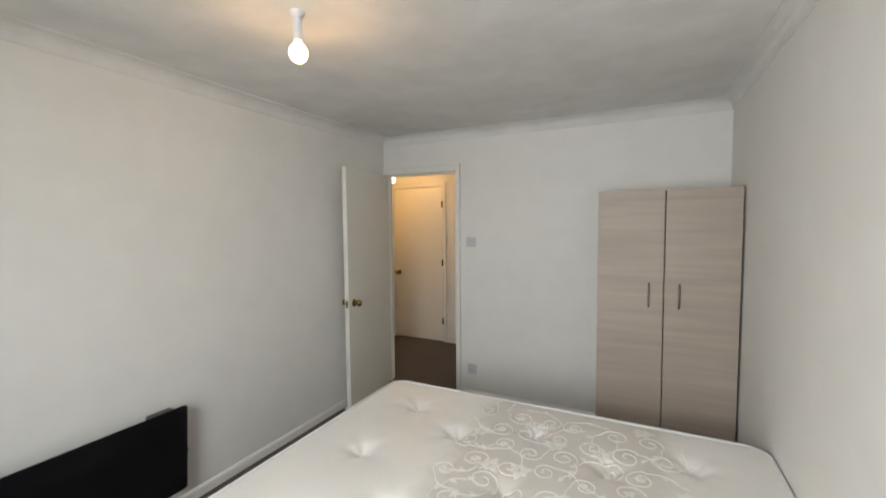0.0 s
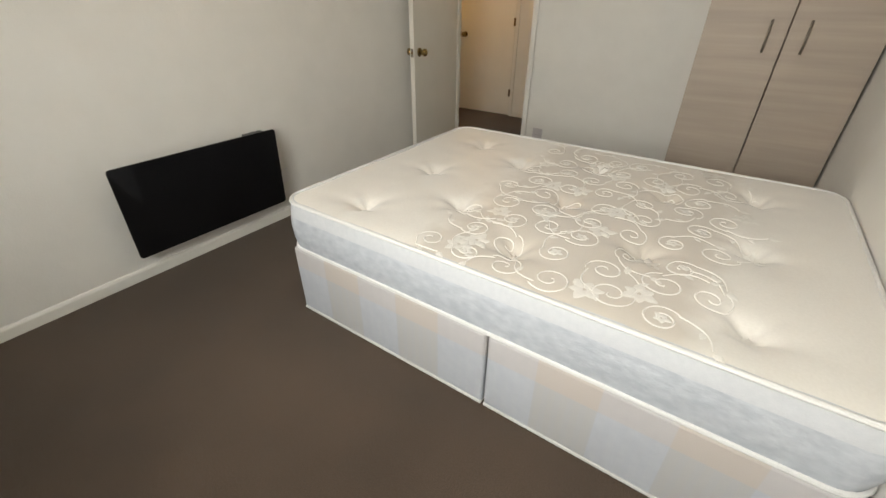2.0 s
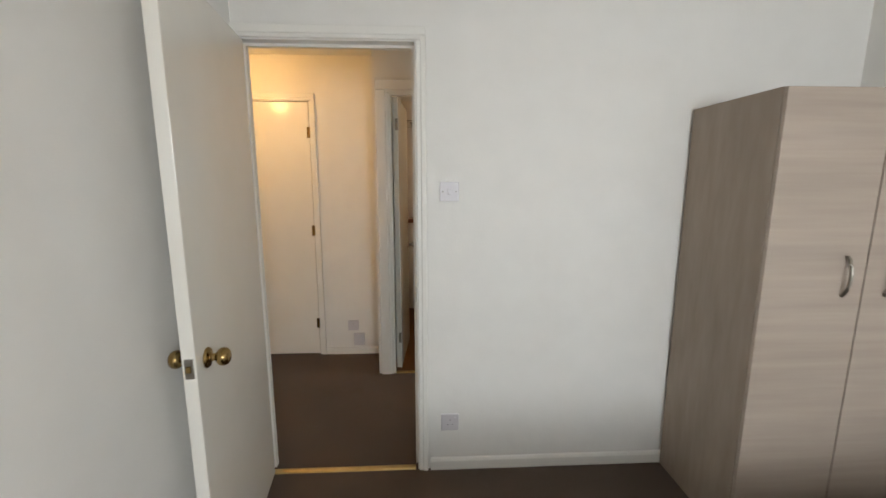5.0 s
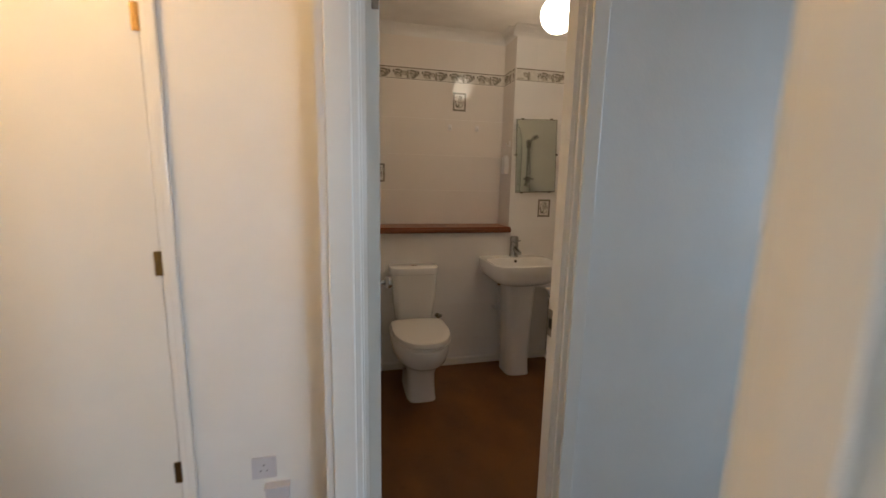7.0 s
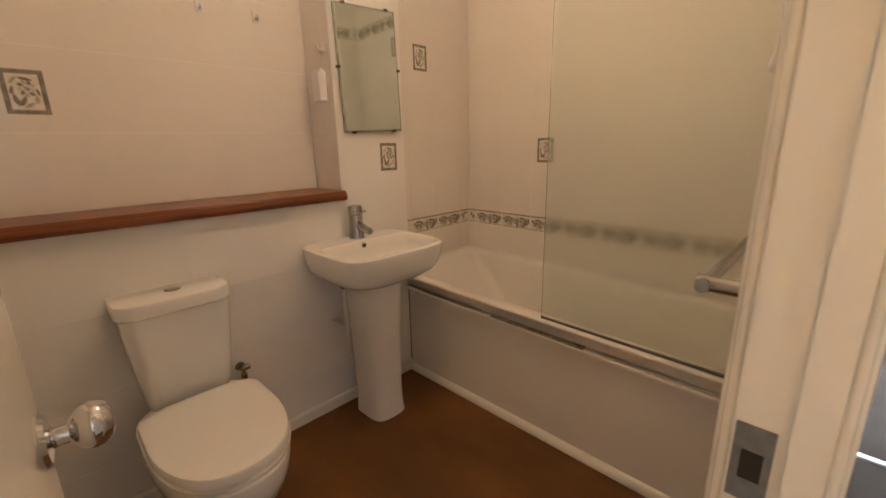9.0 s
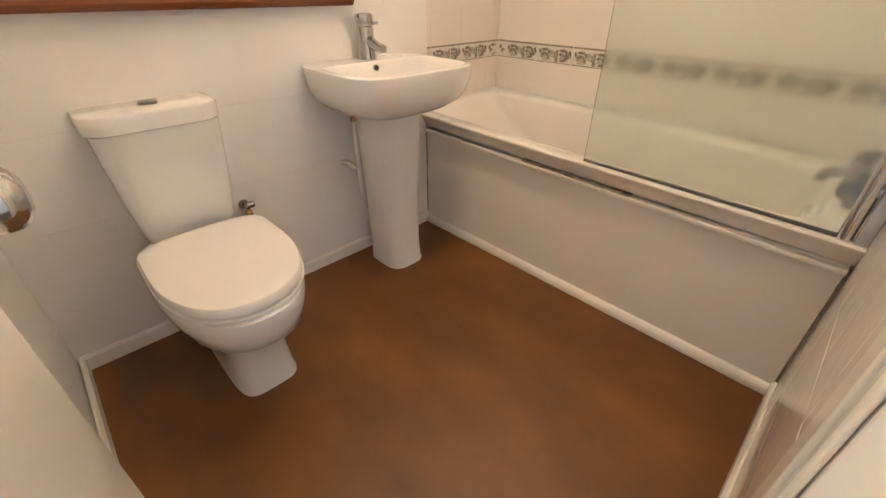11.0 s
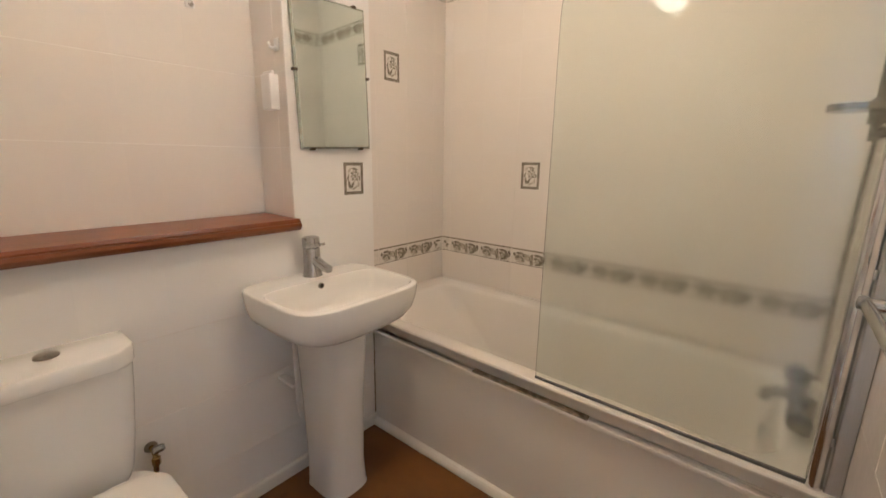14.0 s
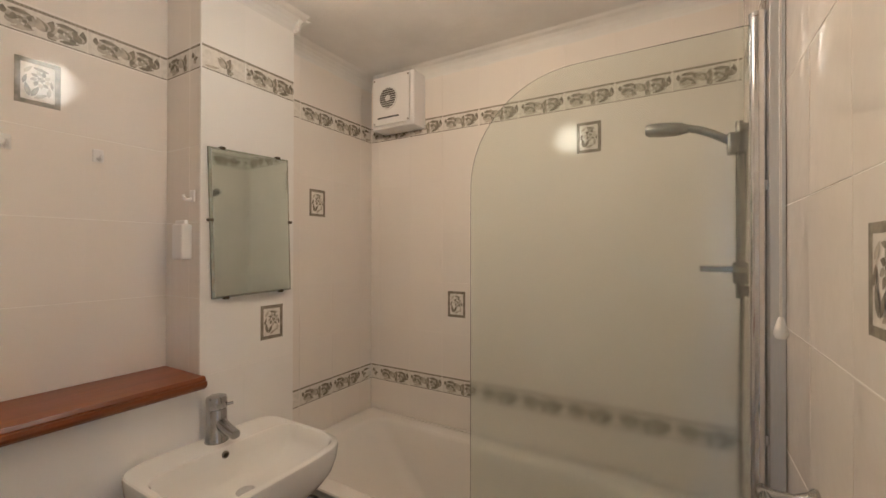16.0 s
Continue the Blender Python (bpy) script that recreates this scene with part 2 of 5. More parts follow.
TICKING = material("mattress_ticking", (0.735, 0.705, 0.66), 0.34, second=(0.785, 0.755, 0.71), scale=140, bump=0.15, bump_scale=260)
TICKING.node_tree.nodes["Principled BSDF"].inputs["Sheen Weight"].default_value = 0.4


def woven_band(m, x0, x1, colour):
    """A darker satin band woven across the ticking, its edges broken."""
    n, l = m.node_tree.nodes, m.node_tree.links
    p = n["Principled BSDF"]
    src = p.inputs["Base Color"].links[0].from_socket
    sep = n.new("ShaderNodeSeparateXYZ")
    l.new(n["Texture Coordinate"].outputs["Object"], sep.inputs[0])
    a = n.new("ShaderNodeTexNoise")
    a.inputs["Scale"].default_value, a.inputs["Detail"].default_value = 9, 2
    l.new(n["Texture Coordinate"].outputs["Object"], a.inputs[0])
    add = n.new("ShaderNodeMath")
    add.operation = "MULTIPLY_ADD"
    add.inputs[1].default_value = 0.22
    l.new(a.outputs[0], add.inputs[0])
    l.new(sep.outputs["X"], add.inputs[2])
    away = n.new("ShaderNodeMath")
    away.operation = "SUBTRACT"
    away.inputs[1].default_value = (x0 + x1) / 2 + 0.11
    l.new(add.outputs[0], away.inputs[0])
    size = n.new("ShaderNodeMath")
    size.operation = "ABSOLUTE"
    l.new(away.outputs[0], size.inputs[0])
    r = n.new("ShaderNodeMapRange")
    r.inputs[1].default_value, r.inputs[2].default_value = (x1 - x0) / 2 - 0.05, (x1 - x0) / 2 + 0.05
    r.inputs[3].default_value, r.inputs[4].default_value = 1.0, 0.0
    l.new(size.outputs[0], r.inputs[0])
    mix = n.new("ShaderNodeMix")
    mix.data_type = "RGBA"
    mix.inputs[7].default_value = (*colour, 1)
    l.new(r.outputs[0], mix.inputs[0])
    l.new(src, mix.inputs[6])
    l.new(mix.outputs[2], p.inputs["Base Color"])


woven_band(TICKING, 1.92, 2.74, (0.61, 0.56, 0.50))
DAMASK = material("mattress_side_damask", (0.43, 0.465, 0.515), 0.5, second=(0.53, 0.56, 0.605), scale=24, detail=2.5, spread=0.35, bump=1.0, bump_scale=26, stretch=(1, 1, 1.6))
SATIN = material("satin_thread", (0.77, 0.75, 0.71), 0.32, second=(0.83, 0.81, 0.77), scale=160, bump=0.3, bump_scale=420)
TAPE = material("edge_tape_fabric", (0.54, 0.56, 0.59), 0.7, second=(0.59, 0.605, 0.63), scale=60, bump=0.15, bump_scale=200)
PIPING = material("piping", (0.70, 0.70, 0.69), 0.6, second=(0.75, 0.75, 0.74), scale=120)
CHECK = check_fabric()
MIRROR = material("mirror_silver", (0.66, 0.74, 0.725), 0.05, 1.0, second=(0.60, 0.68, 0.665), scale=7, spread=0.4)
MIRROR_EDGE = material("mirror_edge", (0.35, 0.40, 0.36), 0.15, second=(0.28, 0.26, 0.2), scale=60)
SCREEN = glass("screen_glass", (0.88, 0.925, 0.885), 0.15)


def limescale(m, low, high, z0, z1):
    """Film of limescale, thick where the water splashes and thin near the top."""
    n, l = m.node_tree.nodes, m.node_tree.links
    co = n.new("ShaderNodeTexCoord")
    sep = n.new("ShaderNodeSeparateXYZ")
    l.new(co.outputs["Object"], sep.inputs[0])
    a = n.new("ShaderNodeTexNoise")
    a.inputs["Scale"].default_value, a.inputs["Detail"].default_value = 3.0, 3.0
    l.new(co.outputs["Object"], a.inputs[0])
    wander = n.new("ShaderNodeMath")
    wander.operation = "MULTIPLY_ADD"
    wander.inputs[1].default_value = 0.25
    l.new(a.outputs[0], wander.inputs[0])
    l.new(sep.outputs["Z"], wander.inputs[2])
    r = n.new("ShaderNodeMapRange")
    for k, q in enumerate((z0, z1, low, high)):
        r.inputs[k + 1].default_value = q
    l.new(wander.outputs[0], r.inputs[0])
    l.new(r.outputs[0], n["Principled BSDF"].inputs["Roughness"])


limescale(SCREEN, 0.155, 0.035, 0.40, 1.25)
PANE = glass("window_glass", (0.97, 0.98, 0.98), 0.0)
BULB_GLOW = glowing("bulb_glow", (1.0, 0.76, 0.42), 9)
GLOBE_GLOW = glowing("globe_glow", (1.0, 0.84, 0.60), 9)
BACKDROP = glowing("overcast_daylight", (0.80, 0.90, 1.0), 1.6)


# ---- mesh helpers ----
def block(bm, x0, x1, y0, y1, z0, z1, mat=0):
    v = [bm.verts.new((x, y, z)) for x in (x0, x1) for y in (y0, y1) for z in (z0, z1)]
    for q in ((0, 1, 3, 2), (4, 6, 7, 5), (0, 4, 5, 1), (2, 3, 7, 6), (0, 2, 6, 4), (1, 5, 7, 3)):
        bm.faces.new([v[i] for i in q]).material_index = mat
    return bm


def boxes(*dims):
    bm = bmesh.new()
    for d in dims:
        block(bm, *d)
    return bm


def rbox(x0, x1, y0, y1, z0, z1, r=0.004, seg=2):
    bm = boxes((x0, x1, y0, y1, z0, z1))
    bmesh.ops.bevel(bm, geom=bm.edges[:], offset=r, segments=seg, affect="EDGES", profile=0.5)
    return bm


def rings(loops, caps=True, closed=True):
    """A skin over a list of rings of points, each of the same count."""
    bm = bmesh.new()
    vs = [[bm.verts.new(p) for p in loop] for loop in loops]
    n = len(vs[0])
    for a, b in zip(vs, vs[1:]):
        for i in range(n if closed else n - 1):
            bm.faces.new((a[i], a[(i + 1) % n], b[(i + 1) % n], b[i]))
    if caps:
        bm.faces.new(vs[0][::-1])
        bm.faces.new(vs[-1])
    bmesh.ops.recalc_face_normals(bm, faces=bm.faces[:])
    return bm


def lathe(profile, n=24, axis="z", at=(0, 0, 0)):
    """profile: (radius, height) rows, turned round an axis."""
    out = []
    for r, h in profile:
        ring = []
        for i in range(n):
            a = 2 * math.pi * i / n
            c, s = r * math.cos(a), r * math.sin(a)
            p = {"z": (c, s, h), "y": (c, h, s), "x": (h, c, s)}[axis]
            ring.append((p[0] + at[0], p[1] + at[1], p[2] + at[2]))
        out.append(ring)
    return rings(out)


def tube(points, r, n=10):
    """A round rod along a line of points."""
    out = []
    pts = [Vector(p) for p in points]
    up = Vector((0, 0, 1))
    for i, p in enumerate(pts):
        d = (pts[min(i + 1, len(pts) - 1)] - pts[max(i - 1, 0)]).normalized()
        side = d.cross(up if abs(d.z) < 0.95 else Vector((1, 0, 0))).normalized()
        lift = side.cross(d)
        out.append([tuple(p + r * (math.cos(2 * math.pi * k / n) * side + math.sin(2 * math.pi * k / n) * lift)) for k in range(n)])
    return rings(out)


def rounded(cx, cy, w, d, r, z, n=6):
    """A ring: a rectangle with round corners."""
    pts = []
    for sx, sy, a0 in ((1, 1, 0), (-1, 1, 90), (-1, -1, 180), (1, -1, 270)):
        for i in range(n + 1):
            a = radians(a0 + 90 * i / n)
            pts.append((cx + sx * (w / 2 - r) + r * math.cos(a), cy + sy * (d / 2 - r) + r * math.sin(a), z))
    return pts


def finish(name, bm, mats, smooth=False):
    me = bpy.data.meshes.new(name)
    bm.to_mesh(me)
    bm.free()
    for m in mats if isinstance(mats, (list, tuple)) else [mats]:
        me.materials.append(m)
    if smooth:
        me.polygons.foreach_set("use_smooth", [True] * len(me.polygons))
        me.set_sharp_from_angle(angle=radians(38))
    return me


def part(name, bm, mats, parent, label="", smooth=False, at=None):
    ob = new(name, finish(name, bm, mats, smooth))
    ob.parent = parent
    if at:
        ob.location = at
    return tagged(ob, label) if label else ob


def thing(name, at, label, category, group="", kind="", turn=0):
    ob = new(name)
    ob.empty_display_size = 0.1
    ob.location, ob.rotation_euler = at, (0, 0, radians(turn))
    return tagged(ob, label, category, group, kind)


def structure(name, bm, mats, label, category):
    return tagged(new(name, finish(name, bm, mats)), label, category, "", "structure")


# ---- plan ----
XL, XR, YS, HT = 0.39, 3.148, -3.95, 2.34       # bedroom
OX0, OX1 = 0.415, 1.14                          # bedroom doorway
HN, HX0 = 1.415, -0.57                          # hall's far wall and end
BX0, BX1 = 0.952, 1.564                          # bathroom doorway
BH = 1.04                                       # hall face of the bathroom's door wall
BW0, BW1, BN = 0.94, 3.05, 1.11                 # bathroom sides, inner face of its door wall
MY, RY, EY = 2.63, 2.845, 2.775                 # boxed wall, recess, bath end
PX0, PX1 = 2.045, 2.405                         # pillar
DH = 2.0
J = 0.0007                                      # depth of the tile joints

structure("floor", boxes((-0.67, 3.225, YS - 0.15, 1.04, -0.08, 0), (-0.67, 0.94, 1.04, 1.515, -0.08, 0), (3.225, 6.4, -1.0, 2.2, -0.08, 0)), CARPET, "dark brown short pile fitted carpet", "carpet")
structure("floor_bathroom", boxes((0.84, 3.15, 1.04, 2.95, -0.08, 0.001)), VINYL, "warm brown wood effect vinyl floor", "floor")
structure("ceiling", boxes((-0.67, 6.4, YS - 0.15, 2.95, HT, HT + 0.1)), CEIL, "flat white painted plaster ceiling", "ceiling")
structure("wall_west", boxes((XL - 0.1, XL, YS, 0, 0, HT)), PAINT, "plain off-white painted plaster wall", "wall")
structure("wall_east", boxes((XR, XR + 0.1, YS, 0, 0, HT)), PAINT, "plain off-white painted plaster wall", "wall")
structure("wall_door_bedroom", boxes((-0.67, OX0 - 0.03, 0, 0.1, 0, HT), (OX1 + 0.03, 3.2, 0, 0.1, 0, HT), (OX0 - 0.03, OX1 + 0.03, 0, 0.1, DH + 0.03, HT)), PAINT, "white painted wall around the bedroom doorway", "wall")
WX0, WX1, WZ0, WZ1 = 1.45, 2.75, 0.9, 2.12
structure("wall_window", boxes((XL - 0.1, WX0, YS - 0.15, YS, 0, HT), (WX1, XR + 0.1, YS - 0.15, YS, 0, HT), (WX0, WX1, YS - 0.15, YS, 0, WZ0), (WX0, WX1, YS - 0.15, YS, WZ1, HT)), PAINT, "off-white painted wall with a wide window", "wall")
structure("wall_hall_north", boxes((-0.67, -0.445, HN, HN + 0.1, 0, HT), (0.345, 0.84, HN, HN + 0.1, 0, HT), (-0.445, 0.345, HN, HN + 0.1, 2.035, HT)), PAINT, "off-white painted hall wall around a closed door", "wall")
structure("wall_hall_west", boxes((-0.67, HX0, 0.1, HN, 0, HT)), PAINT, "off-white painted end wall of the hall", "wall")
structure("wall_bath_west", boxes((0.84, BW0 - 0.006, 1.1, 2.95, 0, HT)), [PAINT], "painted wall between hall and bathroom", "wall")
wall_bath_door = structure("wall_bath_door", boxes((0.84, BX0 - 0.03, BH, BN - J, 0, HT), (BX1 + 0.03, 3.15, BH, BN - J, 0, HT), (BX0 - 0.03, BX1 + 0.03, BH, BN - J, DH + 0.03, HT)), PAINT, "white wall around the bathroom doorway, tiled inside", "wall")
wall_bath_long = structure("wall_bath_long", boxes((BW1 + J, 3.15, BN - J, 2.95, 0, HT)), GROUT, "white tiled wall along the bath", "wall")
wall_bath_end = structure("wall_bath_end", boxes((PX1, BW1 + J, EY + J, 2.95, 0, HT)), GROUT, "white tiled wall at the end of the bath", "wall")
wall_bath_recess = structure("wall_bath_recess", boxes((BW0 - 0.006, PX0 + J, RY + J, 2.95, 0, HT)), GROUT_GLINT, "white tiled wall of the recess over the shelf", "wall")
wall_bath_low = structure("wall_bath_low", boxes((BW0 - 0.006, PX0 + J, MY + J, RY + J, 0, 0.972)), GROUT, "low boxed white tiled wall behind the toilet", "wall")
wall_bath_pillar = structure("wall_bath_pillar", boxes((PX0 + J, PX1 - 0.0015, MY + J, 2.95, 0, HT)), TILE_LOW, "white tiled pipe boxing behind the basin", "wall")
structure("wall_hall_end", boxes((3.1, 3.2, 0.1, 0.2, 0, HT), (3.1, 3.2, 0.92, BH, 0, HT), (3.1, 3.2, 0.2, 0.92, DH, HT)), PAINT, "white wall around the doorway at the hall's end", "wall")
structure("wall_lounge_south", boxes((3.225, 6.4, -1.1, -1.0, 0, HT)), PAINT, "plain off-white lounge wall", "wall")
structure("wall_lounge_north", boxes((3.2, 6.4, 2.2, 2.3, 0, HT)), PAINT, "plain off-white lounge wall", "wall")
structure("wall_lounge_east", boxes((6.3, 6.4, -1.0, -0.8, 0, HT), (6.3, 6.4, 0.8, 2.2, 0, HT), (6.3, 6.4, -0.8, 0.8, 0, 0.9), (6.3, 6.4, -0.8, 0.8, 2.1, HT)), PAINT, "off-white lounge wall with a window", "wall")
structure("wall_lounge_return", boxes((3.2, 3.225, -1.0, 0.0, 0, HT), (3.15, 3.2, 1.0, 2.2, 0, HT)), PAINT, "plain off-white lounge wall", "wall")
structure("backdrop_south", boxes((-3, 7, -9.2, -9.1, -2, 6)), BACKDROP, "pale overcast daylight outside the window", "sky")
structure("backdrop_east", boxes((10, 10.1, -6, 7, -2, 6)), BACKDROP, "pale overcast daylight outside the window", "sky")


def window(name, m, w, h, label):
    """A white plastic window, w by h, in the plane y = 0 of m."""
    ob = thing(name, (0, 0, 0), label, "window", kind="structure")
    ob.matrix_world = m
    f = 0.06
    part("window_frame", boxes((-w / 2, w / 2, -0.03, 0.03, 0, f), (-w / 2, w / 2, -0.03, 0.03, h - f, h), (-w / 2, -w / 2 + f, -0.03, 0.03, f, h - f), (w / 2 - f, w / 2, -0.03, 0.03, f, h - f), (-f / 2, f / 2, -0.03, 0.03, f, h - f)), WHITE_PLASTIC, ob)
    for x0, x1 in ((-w / 2 + f, -f / 2), (f / 2, w / 2 - f)):
        p = part("pane", boxes((x0, x1, -0.006, 0.006, f, h - f)), PANE, ob)
        p.visible_shadow = False
    part("window_sill", rbox(-w / 2 - 0.03, w / 2 + 0.03, 0.03, 0.2, -0.03, 0.0), TRIM, ob)
    return ob


window("window_1", pose((WX0 + WX1) / 2, YS - 0.09, WZ0), WX1 - WX0, WZ1 - WZ0, "wide white plastic bedroom window")
window("window_2", pose(6.36, 0.0, 0.9, 0, 0, 90), 1.6, 1.2, "white plastic lounge window")


def run(name, a, b, profile, mats, label, category, side=1):
    """A moulding from a to b with a profile of (out, height) rows; out is to the left of the way from a to b."""
    a, b = Vector(a), Vector(b)
    d = (b - a).normalized()
    out = Vector((-d.y, d.x, 0)) * side
    loops = [[tuple(p + out * o + Vector((0, 0, h))) for o, h in profile] for p in (a, b)]
    return structure(name, rings(loops), mats, label, category)


SKIRT = [(0, 0), (0.014, 0), (0.014, 0.046), (0.009, 0.056), (0.004, 0.06), (0, 0.06)]
SKIRT_LOW = [(0, 0), (0.012, 0), (0.012, 0.045), (0.006, 0.055), (0, 0.055)]
CORNICE = [(0, 0), (0, -0.075), (0.006, -0.075), (0.008, -0.062)] + [(0.062 - 0.054 * math.cos(radians(a)), -0.008 - 0.054 * (1 - math.sin(radians(a)))) for a in (8, 26, 44, 62, 80)] + [(0.07, -0.006), (0.07, 0)]
COVE = [(0, 0), (0, -0.062)] + [(0.056 - 0.056 * math.cos(radians(a)), -0.006 - 0.056 * (1 - math.sin(radians(a)))) for a in (10, 28, 46, 64, 82)] + [(0.06, 0)]
z = HT
for a, b in (((XL, 0, 0), (XL, YS, 0)), ((XR, YS, 0), (XR, 0, 0))):
    run("baseboard", a, b, SKIRT, TRIM, "low white gloss painted skirting board", "skirting")
run("baseboard", (XR, 0, 0), (OX1 + 0.062, 0, 0), SKIRT, TRIM, "low white gloss painted skirting board", "skirting")
for a, b in (((XL, 0, z), (XL, YS, z)), ((XR, YS, z), (XR, 0, z)), ((XR, 0, z), (XL, 0, z)), ((XL, YS, z), (XR, YS, z))):
    run("cornice", a, b, CORNICE, CEIL, "small white moulded plaster cornice", "cornice")
run("baseboard", (0.84, HN, 0), (0.372, HN, 0), SKIRT_LOW, TRIM, "low white hall skirting board", "skirting")
run("baseboard", (-0.472, HN, 0), (HX0, HN, 0), SKIRT_LOW, TRIM, "low white hall skirting board", "skirting")
run("baseboard", (HX0, HN, 0), (HX0, 0.1, 0), SKIRT_LOW, TRIM, "low white hall skirting board", "skirting")
run("baseboard", (3.1, BH, 0), (BX1 + 0.07, BH, 0), SKIRT_LOW, TRIM, "low white hall skirting board", "skirting")
run("baseboard", (PX1 - 0.01, MY, 0), (BW0, MY, 0), SKIRT_LOW, TRIM, "low white bathroom skirting strip", "skirting")
run("baseboard", (BW0, MY, 0), (BW0, BN, 0), SKIRT_LOW, TRIM, "low white bathroom skirting strip", "skirting")
run("baseboard", (BX1 + 0.01, BN, 0), (2.39, BN, 0), SKIRT_LOW, TRIM, "low white bathroom skirting strip", "skirting")
for a, b in (((PX0, RY, z), (BW0, RY, z)), ((PX0, MY, z), (PX0, RY, z)), ((PX1 + 0.03, MY, z), (PX0 - 0.03, MY, z)), ((PX1, EY, z), (PX1, MY - 0.03, z)), ((BW1, EY, z), (PX1, EY, z)), ((BW1, BN, z), (BW1, EY, z)), ((BW0, BN, z), (BW1, BN, z)), ((BW0, RY, z), (BW0, BN, z))):
    run("coving", a, b, COVE, CEIL, "narrow white curved ceiling coving", "coving")


# ---- doors ----
def knob_bm(axis, sign):
    prof = [(0.0, 0.0), (0.031, 0.0), (0.032, 0.003), (0.028, 0.008), (0.014, 0.011), (0.0115, 0.014), (0.0115, 0.026), (0.016, 0.0285), (0.0225, 0.033), (0.0268, 0.040), (0.0280, 0.047), (0.0265, 0.055), (0.0215, 0.062), (0.0130, 0.0665), (0.0, 0.068)]
    return lathe([(max(r, 0.0005), h * sign) for r, h in prof], 20, axis)


def door_set(name, x0, x1, face_a, face_b, label, hinge_side, hinge_y, stop_y, angle, knob_at, metal, leaf_w, sides, hinge_metal, outer_left=0.05, outer_right=0.05, top=DH):
    """A doorway in a wall that lies along x between face_a and face_b, with lining, architraves and leaf."""
    ob = thing(name, ((x0 + x1) / 2, (face_a + face_b) / 2, 0), label, "door", kind="structure")
    cx, cy = ob.location.x, ob.location.y
    a0, a1 = x0 - cx, x1 - cx
    ya, yb = face_a - cy - 0.004, face_b - cy + 0.004
    for u, v in ((a0 - 0.028, a0), (a1, a1 + 0.028)):
        part("lining", rbox(u, v, ya, yb, 0, top + 0.026, 0.0015, 1), TRIM, ob)
    part("lining", rbox(a0 + 0.0005, a1 - 0.0005, ya + 0.001, yb - 0.001, top, top + 0.026, 0.0015, 1), TRIM, ob)
    sy = stop_y - cy
    part("door_stop", boxes((a0, a0 + 0.012, sy - 0.015, sy + 0.015, 0, top), (a1 - 0.012, a1, sy - 0.015, sy + 0.015, 0, top), (a0 + 0.012, a1 - 0.012, sy - 0.015, sy + 0.015, top - 0.012, top)), TRIM, ob)
    for face, d in ((ya, -1), (yb, 1)):
        if (d < 0 and "a" not in sides) or (d > 0 and "b" not in sides):
            continue
        for lay, depth, inset in ((0, 0.011, 0.0), (1, 0.017, 0.016)):
            lo = (face, face + d * depth)
            y0, y1 = min(lo), max(lo)
            w = 0.013
            if outer_left:
                part("architrave", rbox(a0 - outer_left, a0 - 0.006 - inset * 1.2, y0, y1, 0, top + 0.006 + inset, 0.005, 3), TRIM, ob)
            part("architrave", rbox(a1 + 0.006 + inset * 1.2, a1 + outer_right, y0, y1, 0, top + 0.006 + inset, 0.005, 3), TRIM, ob)
            part("architrave", rbox(a0 - (outer_left or 0.004), a1 + outer_right, y0, y1, top + 0.006 + inset + 0.0005, top + 0.006 + outer_right, 0.003), TRIM, ob)
    hx = a0 + 0.003 if hinge_side == "l" else a1 - 0.003
    leaf = part("leaf", rbox(0, leaf_w, -0.0185, 0.0185, 0.008, top - 0.004, 0.002), GLOSS, ob, "cream white gloss painted flush leaf")
    leaf.location = (hx, hinge_y - cy, 0)
    leaf.rotation_euler = (0, 0, radians(angle))
    for side in (-1, 1):
        if str(side) in knob_at[2]:
            k = part("door_knob", knob_bm("y", side), metal, leaf, "round polished metal knob", True)
            k.location = (knob_at[0], side * 0.0185, knob_at[1])
    e = part("latch_plate", rbox(leaf_w - 0.0005, leaf_w + 0.0015, -0.012, 0.012, knob_at[1] - 0.03, knob_at[1] + 0.03, 0.0005), STEEL, leaf)
    part("latch_bolt", boxes((leaf_w, leaf_w + 0.008, -0.006, 0.006, knob_at[1] - 0.009, knob_at[1] + 0.009)), BRASS, leaf)
    return ob, leaf


def hinge(parent, at, metal, axis_out):
    bm = lathe([(0.0055, -0.04), (0.0055, 0.04)], 10)
    block(bm, -0.014 if axis_out[0] == 0 else -0.002, 0.014 if axis_out[0] == 0 else 0.002, -0.002, 0.002, -0.04, 0.04)
    return part("hinge", bm, metal, parent, "", at=at)


door_1, leaf_1 = door_set("door_1", OX0, OX1, 0.0, 0.1, "cream white bedroom door standing open against the wall", "l", -0.004, 0.06, -83, (0.645, 0.897, "-1 1"), BRASS, 0.722, "ab", STEEL, outer_left=0.022)
for h in (0.25, 1.02, 1.78):
    hinge(door_1, (OX0 + 0.006 - door_1.location.x, -0.012 - 0.05, h), BRASS, (1, 0))
part("strike_plate", boxes((OX1 - 0.0025 - door_1.location.x, OX1 - 0.0005 - door_1.location.x, -0.045, -0.012, 0.865, 0.935)), STEEL, door_1)

door_2, leaf_2 = door_set("door_2", -0.415, 0.317, HN, HN + 0.1, "closed cream white gloss hall door", "r", HN + 0.018, HN + 0.055, 180, (0.66, 0.888, "1"), BRASS, 0.726, "a", BRASS, top=2.012)
for h in (0.272, 1.035, 1.785):
    hinge(door_2, (0.312 - door_2.location.x, -0.054, h), BRASS, (0, 1))
part("strike_plate", boxes((-0.419 - door_2.location.x, -0.411 - door_2.location.x, -0.056, -0.050, 0.86, 0.92)), BRASS, door_2)

